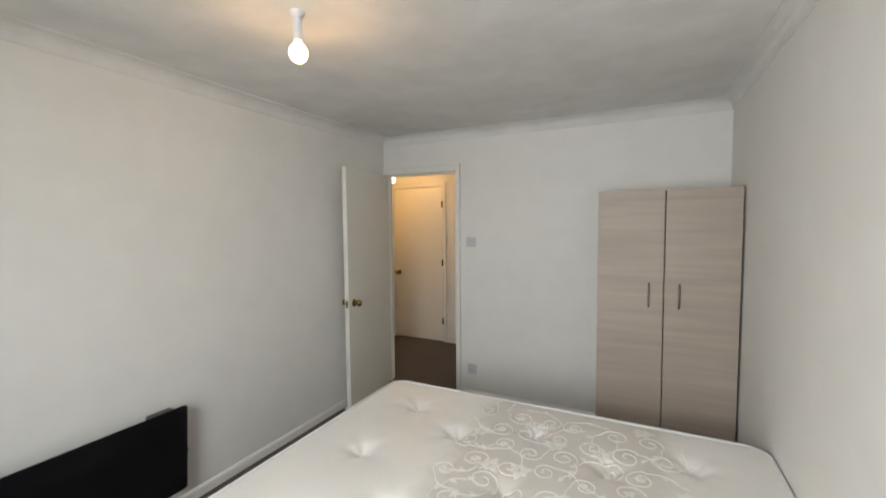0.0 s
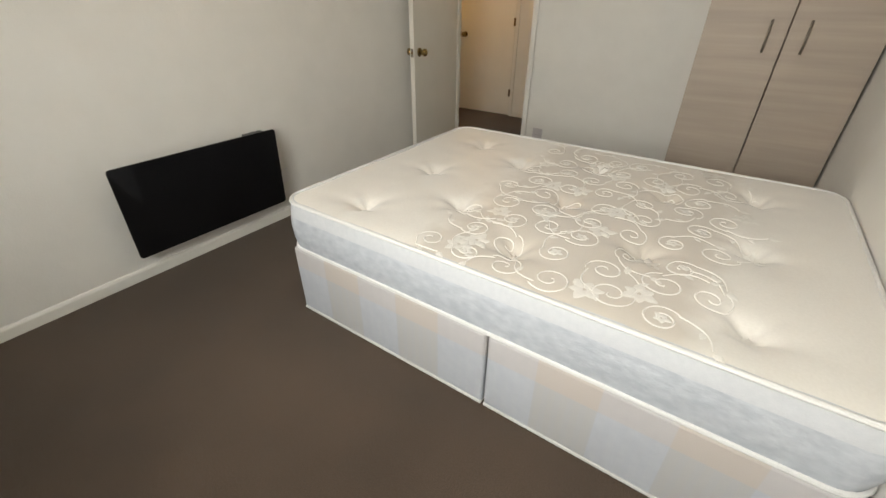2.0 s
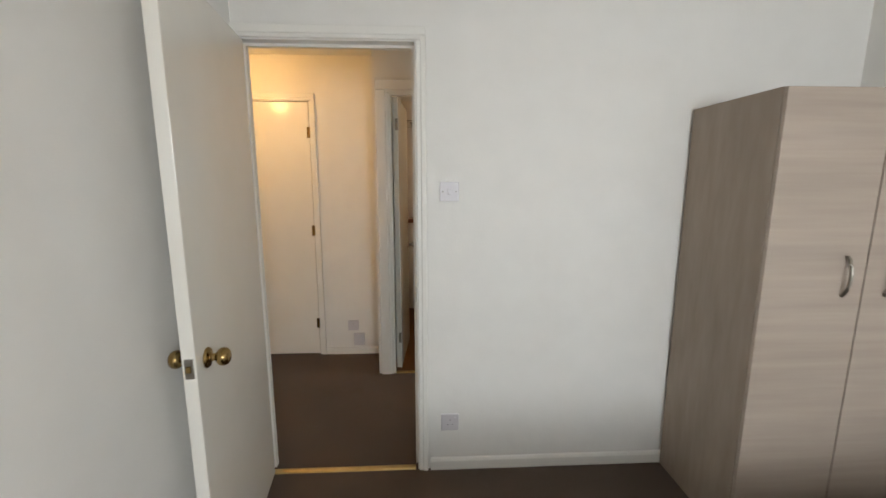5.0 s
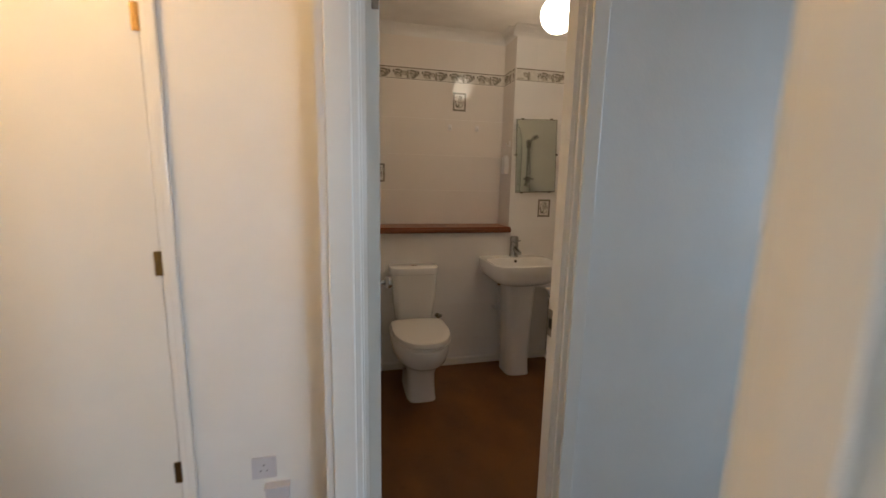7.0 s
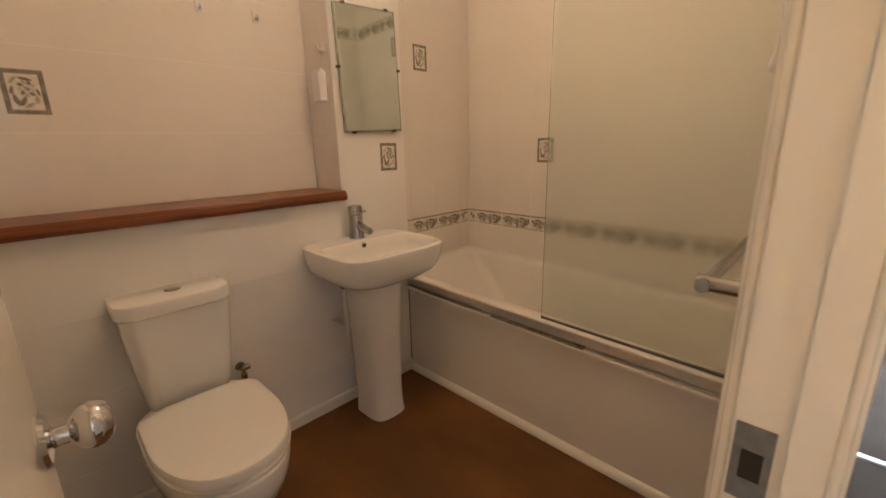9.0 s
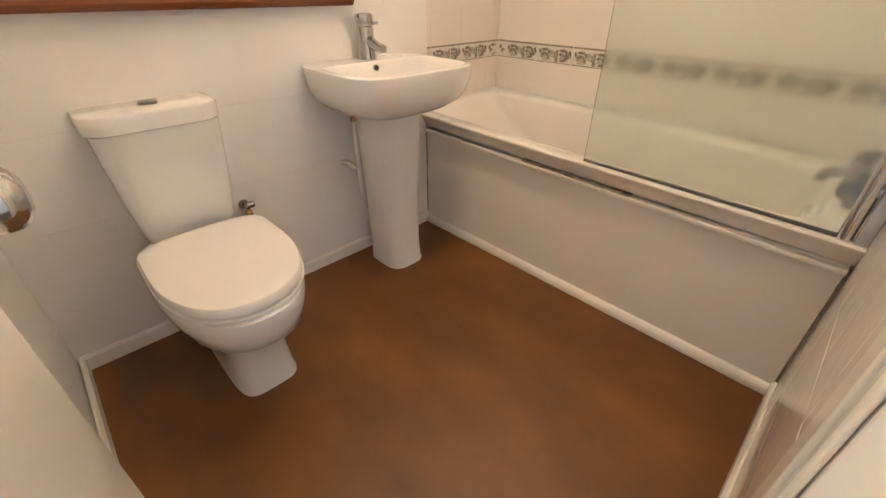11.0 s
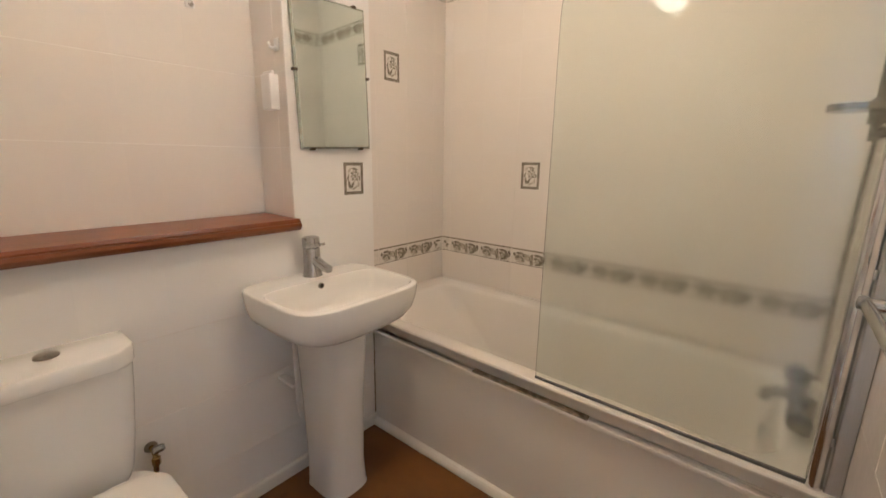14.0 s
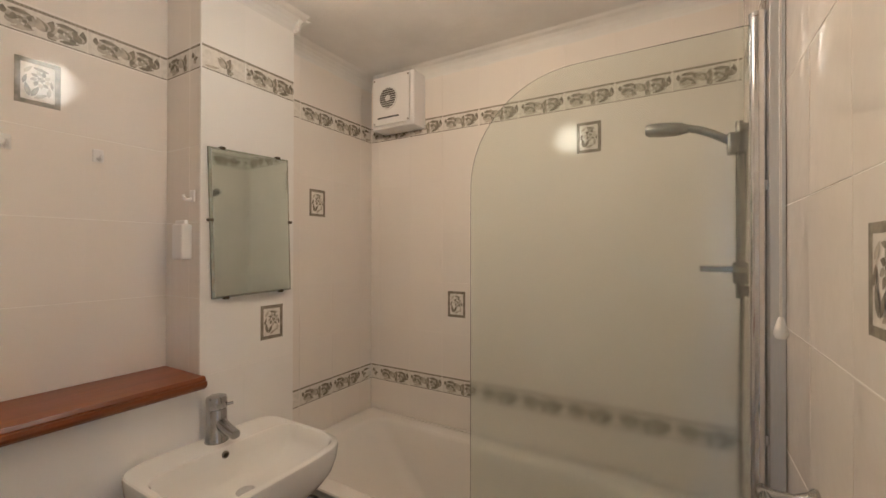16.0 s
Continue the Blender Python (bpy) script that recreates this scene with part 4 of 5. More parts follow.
def toilet():
    cx = 1.347
    ob = thing("toilet", (cx, MY, 0), "white ceramic close coupled toilet with closed lid", "toilet")
    cist = []
    for h, wd, dp in ((0.385, 0.235, 0.115), (0.42, 0.252, 0.130), (0.52, 0.275, 0.140), (0.66, 0.298, 0.148), (0.714, 0.304, 0.150)):
        cist.append(rounded(0, -dp / 2 - 0.004, wd, dp, 0.042, h, 6))
    part("cistern", rings(cist), CERAMIC, ob, smooth=True)

    def cut_plan(w, d, z, c, back=-0.001):
        """A lid outline: square at the wall, its two front corners cut off with soft ends."""
        pts = [(w / 2, back), (w / 2, back - d + c), (w / 2 - 0.13 * c, back - d + 0.62 * c), (w / 2 - 0.62 * c, back - d + 0.13 * c), (w / 2 - c, back - d)]
        return [(x, y, z) for x, y in pts] + [(-x, y, z) for x, y in reversed(pts)]

    lid = [cut_plan(0.313, 0.1555, 0.7147, 0.052), cut_plan(0.319, 0.1585, 0.7165, 0.054), cut_plan(0.322, 0.160, 0.750, 0.055), cut_plan(0.316, 0.156, 0.7575, 0.053), cut_plan(0.296, 0.142, 0.7605, 0.048, -0.006)]
    top = part("cistern_lid", rings(lid), CERAMIC, ob, smooth=True)
    part("flush_button", lathe([(0.024, 0.760), (0.024, 0.7645), (0.021, 0.766), (0.001, 0.766)], 20, "z", (0.006, -0.062, 0)), STEEL, top, "dull chrome dual flush button", True)
    part("button_split", boxes((0.005, 0.007, -0.084, -0.040, 0.7655, 0.7665)), STEEL, top)

    def oval(z, wd, front, back, flat=0.62):
        pts = []
        n = 40
        for i in range(n):
            a = 2 * math.pi * i / n
            c, s = math.cos(a), math.sin(a)
            x = wd / 2 * math.copysign(abs(c) ** 0.86, c)
            mid = (front * 0.42 + back * 0.58)
            y = mid + (back - mid) * abs(s) ** flat if s > 0 else mid + (front - mid) * abs(s) ** 0.95
            pts.append((x, y, z))
        return pts

    def foot(z, wd, front, back, p):
        pts = []
        n = 40
        for i in range(n):
            a = 2 * math.pi * i / n
            c, s = math.cos(a), math.sin(a)
            pts.append((wd / 2 * math.copysign(abs(c) ** (2 / p), c), (front + back) / 2 + (back - front) / 2 * math.copysign(abs(s) ** (2 / p), s), z))
        return pts

    bowl = [foot(0.0, 0.185, -0.475, -0.10, 4.5), foot(0.012, 0.178, -0.470, -0.10, 4.5), foot(0.10, 0.172, -0.462, -0.08, 4.2), foot(0.17, 0.182, -0.468, -0.06, 3.6), foot(0.215, 0.225, -0.50, -0.05, 2.9)]
    for z, wd, f, b in ((0.2420, 0.285, -0.552, -0.05), (0.2700, 0.328, -0.596, -0.05), (0.3200, 0.350, -0.618, -0.05), (0.3600, 0.358, -0.626, -0.05), (0.3760, 0.354, -0.624, -0.05), (0.3800, 0.345, -0.618, -0.05)):
        bowl.append(oval(z, wd, f, b, 0.4))
    part("bowl", rings(bowl), CERAMIC, ob, smooth=True)
    part("seat", rings([oval(0.3805, 0.335, -0.604, -0.17, 0.25), oval(0.3825, 0.350, -0.616, -0.165, 0.25), oval(0.3895, 0.352, -0.618, -0.165, 0.25), oval(0.3925, 0.342, -0.608, -0.168, 0.25)]), SEAT, ob, "white plastic seat", True)
    part("lid", rings([oval(0.3950, 0.338, -0.606, -0.166, 0.22), oval(0.3985, 0.348, -0.614, -0.162, 0.22), oval(0.4165, 0.348, -0.614, -0.162, 0.22), oval(0.4235, 0.342, -0.609, -0.165, 0.22), oval(0.4270, 0.326, -0.595, -0.172, 0.22), oval(0.4285, 0.28, -0.55, -0.19, 0.22)]), SEAT, ob, "smooth white closed lid", True)
    for s in (-1, 1):
        part("seat_hinge", lathe([(0.012, -0.02), (0.012, 0.02)], 12, "x", (s * 0.075, -0.158, 0.405)), WHITE_PLASTIC, ob)
    return ob


toilet()
valve = thing("stop_valve", (1.532, MY, 0.380), "small tarnished brass stop valve on the tiled wall", "valve")
part("flange", lathe([(0.001, -0.004), (0.016, -0.004), (0.018, 0.0)], 16, "y"), STEEL, valve)
part("body", tube([(0, 0, 0), (0, -0.026, 0), (0, -0.036, -0.006), (0, -0.038, -0.018), (-0.004, -0.038, -0.060), (-0.020, -0.036, -0.085)], 0.0075, 12), BRASS, valve, "tarnished bent pipe", True)
part("gland_nut", lathe([(0.0115, -0.014), (0.0115, 0.006), (0.008, 0.009)], 6, "z", (0, -0.038, -0.022)), BRASS, valve)
part("tap_head", lathe([(0.001, -0.016), (0.010, -0.016), (0.0115, -0.012), (0.0115, 0.010), (0.008, 0.014), (0.001, 0.014)], 12, "x", (0.010, -0.038, 0.008)), SHADED_CHROME, valve, "small chrome head", True)


def basin():
    cx = 2.052
    ob = thing("pedestal_basin", (cx, MY, 0), "white ceramic pedestal basin with a chrome mixer tap", "basin")
    w, d = 0.505, 0.42

    def sq(z, wd, front, back, p=3.6):
        pts = []
        n = 48
        for i in range(n):
            a = 2 * math.pi * i / n
            c, s = math.cos(a), math.sin(a)
            x = wd / 2 * math.copysign(abs(c) ** (2 / p), c)
            m = (front + back) / 2
            if s < 0:
                y = m - (m - front) * abs(s) ** (2 / p)
            else:
                y = m + (back - m) * abs(s) ** (2 / 9)
            pts.append((x, y, z))
        return pts

    outer = [sq(0.640, 0.20, -0.27, -0.06, 2.6), sq(0.650, 0.29, -0.315, -0.03, 2.8), sq(0.668, 0.375, -0.362, -0.012, 3.2), sq(0.692, 0.432, -0.394, -0.006, 3.8), sq(0.720, 0.464, -0.408, -0.003, 4.3), sq(0.755, 0.480, -0.414, -0.002, 4.7), sq(0.792, 0.488, -0.417, -0.002, 4.8), sq(0.800, 0.486, -0.416, -0.002, 4.8), sq(0.8035, 0.478, -0.411, -0.004, 4.8)]
    inner = [sq(0.8035, 0.452, -0.396, -0.116, 4.6), sq(0.798, 0.443, -0.390, -0.121, 4.6), sq(0.765, 0.432, -0.386, -0.127, 4.3), sq(0.735, 0.405, -0.374, -0.134, 3.8), sq(0.712, 0.33, -0.34, -0.15, 3.0), sq(0.703, 0.20, -0.29, -0.18, 2.6), sq(0.700, 0.06, -0.25, -0.21, 2.2)]
    part("bowl", rings(outer + inner), CERAMIC, ob, smooth=True)
    part("overflow", lathe([(0.011, -0.004), (0.011, 0.003), (0.007, 0.0035), (0.007, -0.004)], 14, "y", (0.001, -0.124, 0.782)), STEEL, ob, "dark overflow hole")
    part("overflow_hole", lathe([(0.0075, 0.0), (0.0075, -0.006), (0.0005, -0.0065)], 12, "y", (0.001, -0.124, 0.782)), DARK, ob)
    part("waste", lathe([(0.001, 0.703), (0.02, 0.7035), (0.026, 0.704), (0.028, 0.7015)], 20, "z", (0.0, -0.23, 0)), CHROME, ob, "chrome waste plug", True)
    ped = []
    for z, wd, f, b in ((0.0, 0.178, -0.262, -0.07), (0.015, 0.172, -0.258, -0.07), (0.10, 0.166, -0.252, -0.07), (0.35, 0.176, -0.256, -0.065), (0.58, 0.198, -0.268, -0.06), (0.652, 0.21, -0.275, -0.055)):
        ped.append(sq(z, wd, f, b, 3.2))
    part("pedestal", rings(ped), CERAMIC, ob, smooth=True, at=(0.012, 0, 0))
    tap = part("mixer_tap", lathe([(0.0345, 0.802), (0.035, 0.805), (0.0325, 0.810), (0.0300, 0.850), (0.0295, 0.901), (0.0280, 0.903), (0.0280, 0.906), (0.001, 0.906)], 28, "z", (0.015, -0.055, 0)), TAP_METAL, ob, "dull chrome mixer tap", True)
    cap = part("tap_cap", lathe([(0.001, 0.0), (0.0290, 0.0), (0.0305, 0.002), (0.0310, 0.030), (0.0285, 0.0375), (0.020, 0.041), (0.001, 0.042)], 28, "z"), TAP_METAL, tap, "round lever cap", True, at=(0.015, -0.055, 0.9065))
    cap.rotation_euler = (radians(-4), 0, 0)
    spout = []
    for f in [k / 8 for k in range(9)]:
        w2, h2 = 0.0165 - 0.0025 * f, 0.0185 - 0.006 * f
        cx2, cy2, cz2 = 0.015 + 0.004 * f, -0.068 - 0.082 * f, 0.868 - 0.026 * f - 0.004 * math.sin(math.pi * f)
        spout.append([(cx2 + w2 * math.copysign(abs(math.cos(a)) ** 0.6, math.cos(a)), cy2, cz2 + h2 * math.copysign(abs(math.sin(a)) ** 0.6, math.sin(a))) for a in [2 * math.pi * k / 16 for k in range(16)]])
    part("spout", rings(spout), TAP_METAL, tap, smooth=True)
    part("lever", tube([(0.036, -0.072, 0.915), (0.044, -0.078, 0.917), (0.052, -0.084, 0.919)], 0.0048, 10), TAP_METAL, tap, smooth=True)
    part("supply_pipe", tube([(-0.104, -0.105, 0.640), (-0.104, -0.105, 0.46), (-0.100, -0.100, 0.36), (-0.088, -0.090, 0.30)], 0.0065, 10), WHITE_PLASTIC, ob, "painted supply pipe", True)
    part("isolator", lathe([(0.0075, -0.026), (0.012, -0.024), (0.012, -0.008), (0.009, -0.006), (0.009, 0.006), (0.012, 0.008), (0.012, 0.022), (0.0075, 0.024)], 8, "z", (-0.104, -0.105, 0.635)), BRASS, ob, "tarnished isolating valve")
    part("pipe_clip", rbox(-0.118, -0.090, -0.100, -0.001, 0.425, 0.437, 0.002), WHITE_PLASTIC, ob)
    return ob


basin()


def bath():
    x0, x1, y0, y1, top = 2.362, BW1 - 0.002, BN + 0.003, EY - 0.002, 0.545
    ob = thing("bath", ((x0 + x1) / 2, (y0 + y1) / 2, 0), "white acrylic bath with a pale side panel", "bath")
    cx, cy = ob.location.x, ob.location.y
    w, d = x1 - x0, y1 - y0
    my = (y0 + MY) / 2 - cy

    def rr(wd, ya, yb, r, z, ox=0.0):
        return rounded(ox, (ya + yb) / 2 - cy, wd, yb - ya, r, z, 6)

    loops = [rr(w - 0.046, y0, y1, 0.006, 0.484, 0.023), rr(w - 0.030, y0, y1, 0.006, 0.487, 0.015), rr(w - 0.014, y0, y1, 0.006, top - 0.022, 0.007), rr(w - 0.002, y0, y1, 0.006, top - 0.012, 0.001), rr(w, y0, y1, 0.006, top - 0.005), rr(w - 0.006, y0 + 0.003, y1 - 0.003, 0.006, top),
             rr(0.560, y0 + 0.10, y1 - 0.070, 0.10, top), rr(0.546, y0 + 0.107, y1 - 0.080, 0.094, top - 0.005), rr(0.535, y0 + 0.112, y1 - 0.092, 0.088, top - 0.018), rr(0.515, y0 + 0.12, y1 - 0.17, 0.060, top - 0.09),
             rr(0.49, y0 + 0.14, y1 - 0.36, 0.050, 0.26), rr(0.45, y0 + 0.16, y1 - 0.44, 0.055, 0.19), rr(0.38, y0 + 0.21, y1 - 0.50, 0.06, 0.165)]
    bm = rings(loops, caps=False)
    bmesh.ops.contextual_create(bm, geom=[e for e in bm.edges if e.is_boundary and e.verts[0].co.z < 0.17 and e.verts[1].co.z < 0.17])
    # the rim falls a little towards the taps
    fall, sunk = radians(0.9), -0.008
    tub = part("tub", bm, ACRYLIC, ob, "", True, (0, 0, sunk))
    tub.rotation_euler = (fall, 0, 0)
    px = 2.395 - cx
    part("side_panel", rbox(px, px + 0.012, y0 - cy + 0.004, MY - cy - 0.004, 0.018, 0.462, 0.002), PANEL, ob, "pale grey white side panel")
    trim = part("top_trim", rbox(px - 0.022, px - 0.0005, y0 - cy + 0.010, MY - cy - 0.006, 0.464, 0.478, 0.003), ACRYLIC, ob, "white trim strip", at=(0, 0, sunk))
    trim.rotation_euler = (fall, 0, 0)
    part("floor_bead", rings([[(px - o, yy - cy, h) for o, h in ((0.0005, 0.002), (0.020, 0.002), (0.020, 0.014), (0.017, 0.024), (0.011, 0.032), (0.0005, 0.037))] for yy in (y0 + 0.002, MY - 0.004)]), TRIM, ob, "white quadrant bead")
    gap = part("gap_shadow", boxes((px - 0.0215, px + 0.003, 1.66 - cy, 2.08 - cy, 0.4785, 0.4835)), MOULD, ob, "dark gap over the trim strip", at=(0, 0, sunk))
    gap.rotation_euler = (fall, 0, 0)
    part("sealant", boxes((px - 0.002, px + 0.002, y0 - cy - 0.0015, y0 - cy + 0.0030, 0.02, 0.46)), MOULD, ob, "blackened sealant line")
    part("sealant", boxes((px - 0.003, px + 0.002, MY - cy - 0.0038, MY - cy - 0.0005, 0.02, 0.47)), MOULD, ob, "blackened sealant line")
    part("wall_sealant", boxes((w / 2 - 0.012, w / 2 - 0.001, y0 - cy + 0.01, y1 - cy - 0.012, top + 0.0005, top + 0.006), (-w / 2 + 0.05, w / 2 - 0.012, y1 - cy - 0.011, y1 - cy - 0.001, top + 0.0005, top + 0.006)), ACRYLIC, ob)
    part("overflow", lathe([(0.03, 0.0), (0.03, 0.012), (0.001, 0.014)], 18, "y", (0, y0 + 0.128 - cy, 0.44)), CHROME, ob, "round chrome overflow", True)
    return ob


bath()


def shower_screen():
    x = 2.388
    ob = thing("shower_screen", (x, BN, 0.537), "obscured glass bath screen with a chrome hinge post", "bath screen")
    y0, y1, h, r = 0.058, 0.722, 1.350, 0.30
    out = [(y0, -0.008), (y1, 0.0), (y1, h - r)]
    for i in range(1, 15):
        a = radians(90 * i / 14)
        out.append((y1 - r + r * math.cos(a), h - r + r * math.sin(a)))
    out.append((y0, h))
    bm = rings([[(s, y, zz + 0.006) for y, zz in out] for s in (-0.003, 0.003)])
    g = part("glass", bm, SCREEN, ob, "greenish obscured glass")
    g.visible_shadow = False
    part("bottom_seal", rings([[(u, yy, v + dz) for u, v in ((-0.0045, -0.004), (0.0045, -0.004), (0.0045, 0.0055), (-0.0045, 0.0055))] for yy, dz in ((y0, -0.008), (y1, 0.0))]), GREY_BOX, ob)
    part("hinge_post", lathe([(0.0155, -0.012), (0.0155, 1.366), (0.0165, 1.367), (0.0165, 1.376), (0.001, 1.378)], 24, "z", (0, 0.045, 0)), CHROME, ob, "round chrome post", True)
    part("wall_channel", rbox(-0.014, 0.014, 0.001, 0.028, -0.010, 1.414, 0.002), ALU, ob, "brushed aluminium wall channel")
    for zz in (0.10, 0.47, 1.0):
        part("pivot", rbox(-0.011, 0.011, 0.0285, 0.04, zz, zz + 0.02, 0.002), ALU, ob)
    return ob


shower_screen()
shower = thing("shower", (2.70, BN, 0.62), "chrome bar shower with riser rail and handset", "shower")
part("riser_rail", tube([(0, 0.045, 0.66), (0, 0.045, 1.15)], 0.0105, 12), SHADED_CHROME, shower, smooth=True)
for zz in (0.68, 1.13):
    part("rail_bracket", tube([(0, 0.0, zz), (0, 0.045, zz)], 0.014, 12), SHADED_CHROME, shower)
part("slider", rbox(-0.02, 0.02, 0.025, 0.075, 1.06, 1.12, 0.006), SHADED_CHROME, shower)
part("handset", tube([(0, 0.055, 1.09), (0, 0.10, 1.120), (0, 0.14, 1.140), (0, 0.175, 1.150)], 0.0115, 14), SHADED_CHROME, shower, smooth=True)
hd = part("shower_head", lathe([(0.001, 0.0), (0.012, 0.002), (0.019, 0.02), (0.021, 0.06), (0.020, 0.10), (0.014, 0.112), (0.001, 0.114)], 20, "y"), SHADED_CHROME, shower, "slim chrome shower head", True, at=(0, 0.168, 1.148))
hd.rotation_euler = (radians(5), 0, 0)
part("soap_holder", rings([rounded(0, 0.085, 0.10, 0.11, 0.04, zz, 5) for zz in (0.732, 0.748)]), SHADED_CHROME, shower, "small chrome soap dish")
part("soap_bracket", rbox(-0.016, 0.016, 0.028, 0.062, 0.70, 0.76, 0.004), SHADED_CHROME, shower)
part("mixer_bar", tube([(-0.12, 0.075, -0.03), (0.12, 0.075, -0.03)], 0.022, 16), SHADED_CHROME, shower, "chrome mixer bar", True)
for s in (-1, 1):
    part("tap_handle", lathe([(0.027, 0.0), (0.027, 0.05), (0.001, 0.052)] if s > 0 else [(0.001, -0.052), (0.027, -0.05), (0.027, 0.0)], 16, "x", (s * 0.121, 0.075, -0.03)), SHADED_CHROME, shower)
    part("pillar", tube([(s * 0.09, 0.06, -0.094), (s * 0.09, 0.06, 0.005)], 0.018, 12), SHADED_CHROME, shower)
part("spout", tube([(0, 0.09, -0.032), (0, 0.125, -0.036), (0, 0.145, -0.05), (0, 0.147, -0.065)], 0.016, 14), SHADED_CHROME, shower, "", True)
hose = [(0.03, 0.07, 0.03)] + [(0.02 + 0.03 * math.sin(math.pi * f), 0.03 + 0.01 * math.sin(math.pi * f), 0.03 - 0.06 * math.sin(math.pi * min(1, f * 1.5)) * (1 - f) + 1.03 * f * f) for f in [i / 20 for i in range(1, 21)]]
part("hose", tube(hose, 0.0055, 8), SHADED_CHROME, shower, "ribbed silver hose", True)

rail = thing("towel_rail", (1.9, BN, 1.013), "chrome wall towel rail inside the door", "towel rail")
part("bar", tube([(-0.24, 0.068, 0), (0.27, 0.068, 0)], 0.0085, 12), TAP_METAL, rail, smooth=True)
for u in (-0.22, 0.25):
    part("bracket", lathe([(0.001, 0.0), (0.024, 0.0), (0.025, 0.005), (0.018, 0.012), (0.0105, 0.03), (0.0105, 0.078), (0.001, 0.080)], 18, "y", (u, 0, 0)), TAP_METAL, rail, smooth=True)

cord = thing("pull_cord", (1.976, 1.184, HT), "white bathroom light pull cord with a toggle", "pull cord")
part("ceiling_box", rbox(-0.04, 0.04, -0.04, 0.04, -0.035, 0.0, 0.005), WHITE_PLASTIC, cord)
part("cord", tube([(0, 0, -0.035), (0, 0, 1.325 - HT)], 0.0015, 6), WHITE_PLASTIC, cord)
part("toggle", lathe([(0.001, 1.297 - HT), (0.006, 1.298 - HT), (0.008, 1.304 - HT), (0.006, 1.314 - HT), (0.003, 1.324 - HT), (0.001, 1.326 - HT)], 14), WHITE_PLASTIC, cord, "white bell toggle", True)

CLIP = material("mirror_clip", (0.10, 0.075, 0.045), 0.4, 0.6, second=(0.06, 0.045, 0.03), scale=60)
mir = thing("mirror", (2.227, MY - 0.006, 1.254), "frameless rectangular wall mirror held by small clips", "mirror", turn=-2.2)
mir.rotation_euler.y = radians(-1.8)
part("glass", boxes((-0.142, 0.142, -0.0155, -0.011, 0.008, 0.492)), MIRROR, mir, "silvered mirror glass")
part("bevel", rings([[(sx * u, y, 0.25 + sz * v) for sx, sz in ((-1, -1), (1, -1), (1, 1), (-1, 1))] for u, v, y in ((0.150, 0.250, -0.004), (0.150, 0.250, -0.0115), (0.1425, 0.2425, -0.0145))], caps=False), MIRROR_EDGE, mir, "greenish worn edge")
part("backing", boxes((-0.141, 0.141, -0.0105, -0.001, 0.01, 0.49)), GREY_BOX, mir)
for u, v in ((-0.105, 0.0), (0.105, 0.0), (-0.105, 0.5), (0.105, 0.5), (-0.15, 0.26), (0.15, 0.26)):
    part("clip", rbox(u - 0.008, u + 0.008, -0.0195, -0.001, v - 0.005, v + 0.005, 0.002), CLIP, mir)


def hook(at, turn, label):
    ob = thing("wall_hook", at, label, "hook", "small hooks on the tiles", turn=turn)
    part("plate", rbox(-0.014, 0.014, -0.006, 0.0, -0.018, 0.022, 0.003), WHITE_PLASTIC, ob)
    part("prong", tube([(0, -0.005, -0.006), (0, -0.016, -0.012), (0, -0.028, -0.010), (0, -0.032, 0.004)], 0.005, 10), WHITE_PLASTIC, ob, smooth=True)
    return ob


hook((1.648, RY, 1.697), 0, "small white plastic hook on the tiles")
hook((1.850, RY, 1.697), 0, "small white plastic hook on the tiles")
hook((PX0, 2.675, 1.585), -90, "small white plastic hook on the boxing side")
razor = thing("shaver_point", (PX0, 2.735, 1.44), "slim white plastic electric shaver point", "shaver socket", turn=-90)
part("back_plate", rbox(-0.03, 0.03, -0.012, 0.0, -0.02, 0.07, 0.003), WHITE_PLASTIC, razor)
part("body", rbox(-0.005, 0.055, -0.034, -0.0005, -0.06, 0.055, 0.004), WHITE_PLASTIC, razor)
for v in (0.02, 0.045):
    part("socket_hole", lathe([(0.003, -0.0128), (0.003, -0.011)], 8, "y", (-0.018, 0, v)), DARK, razor)


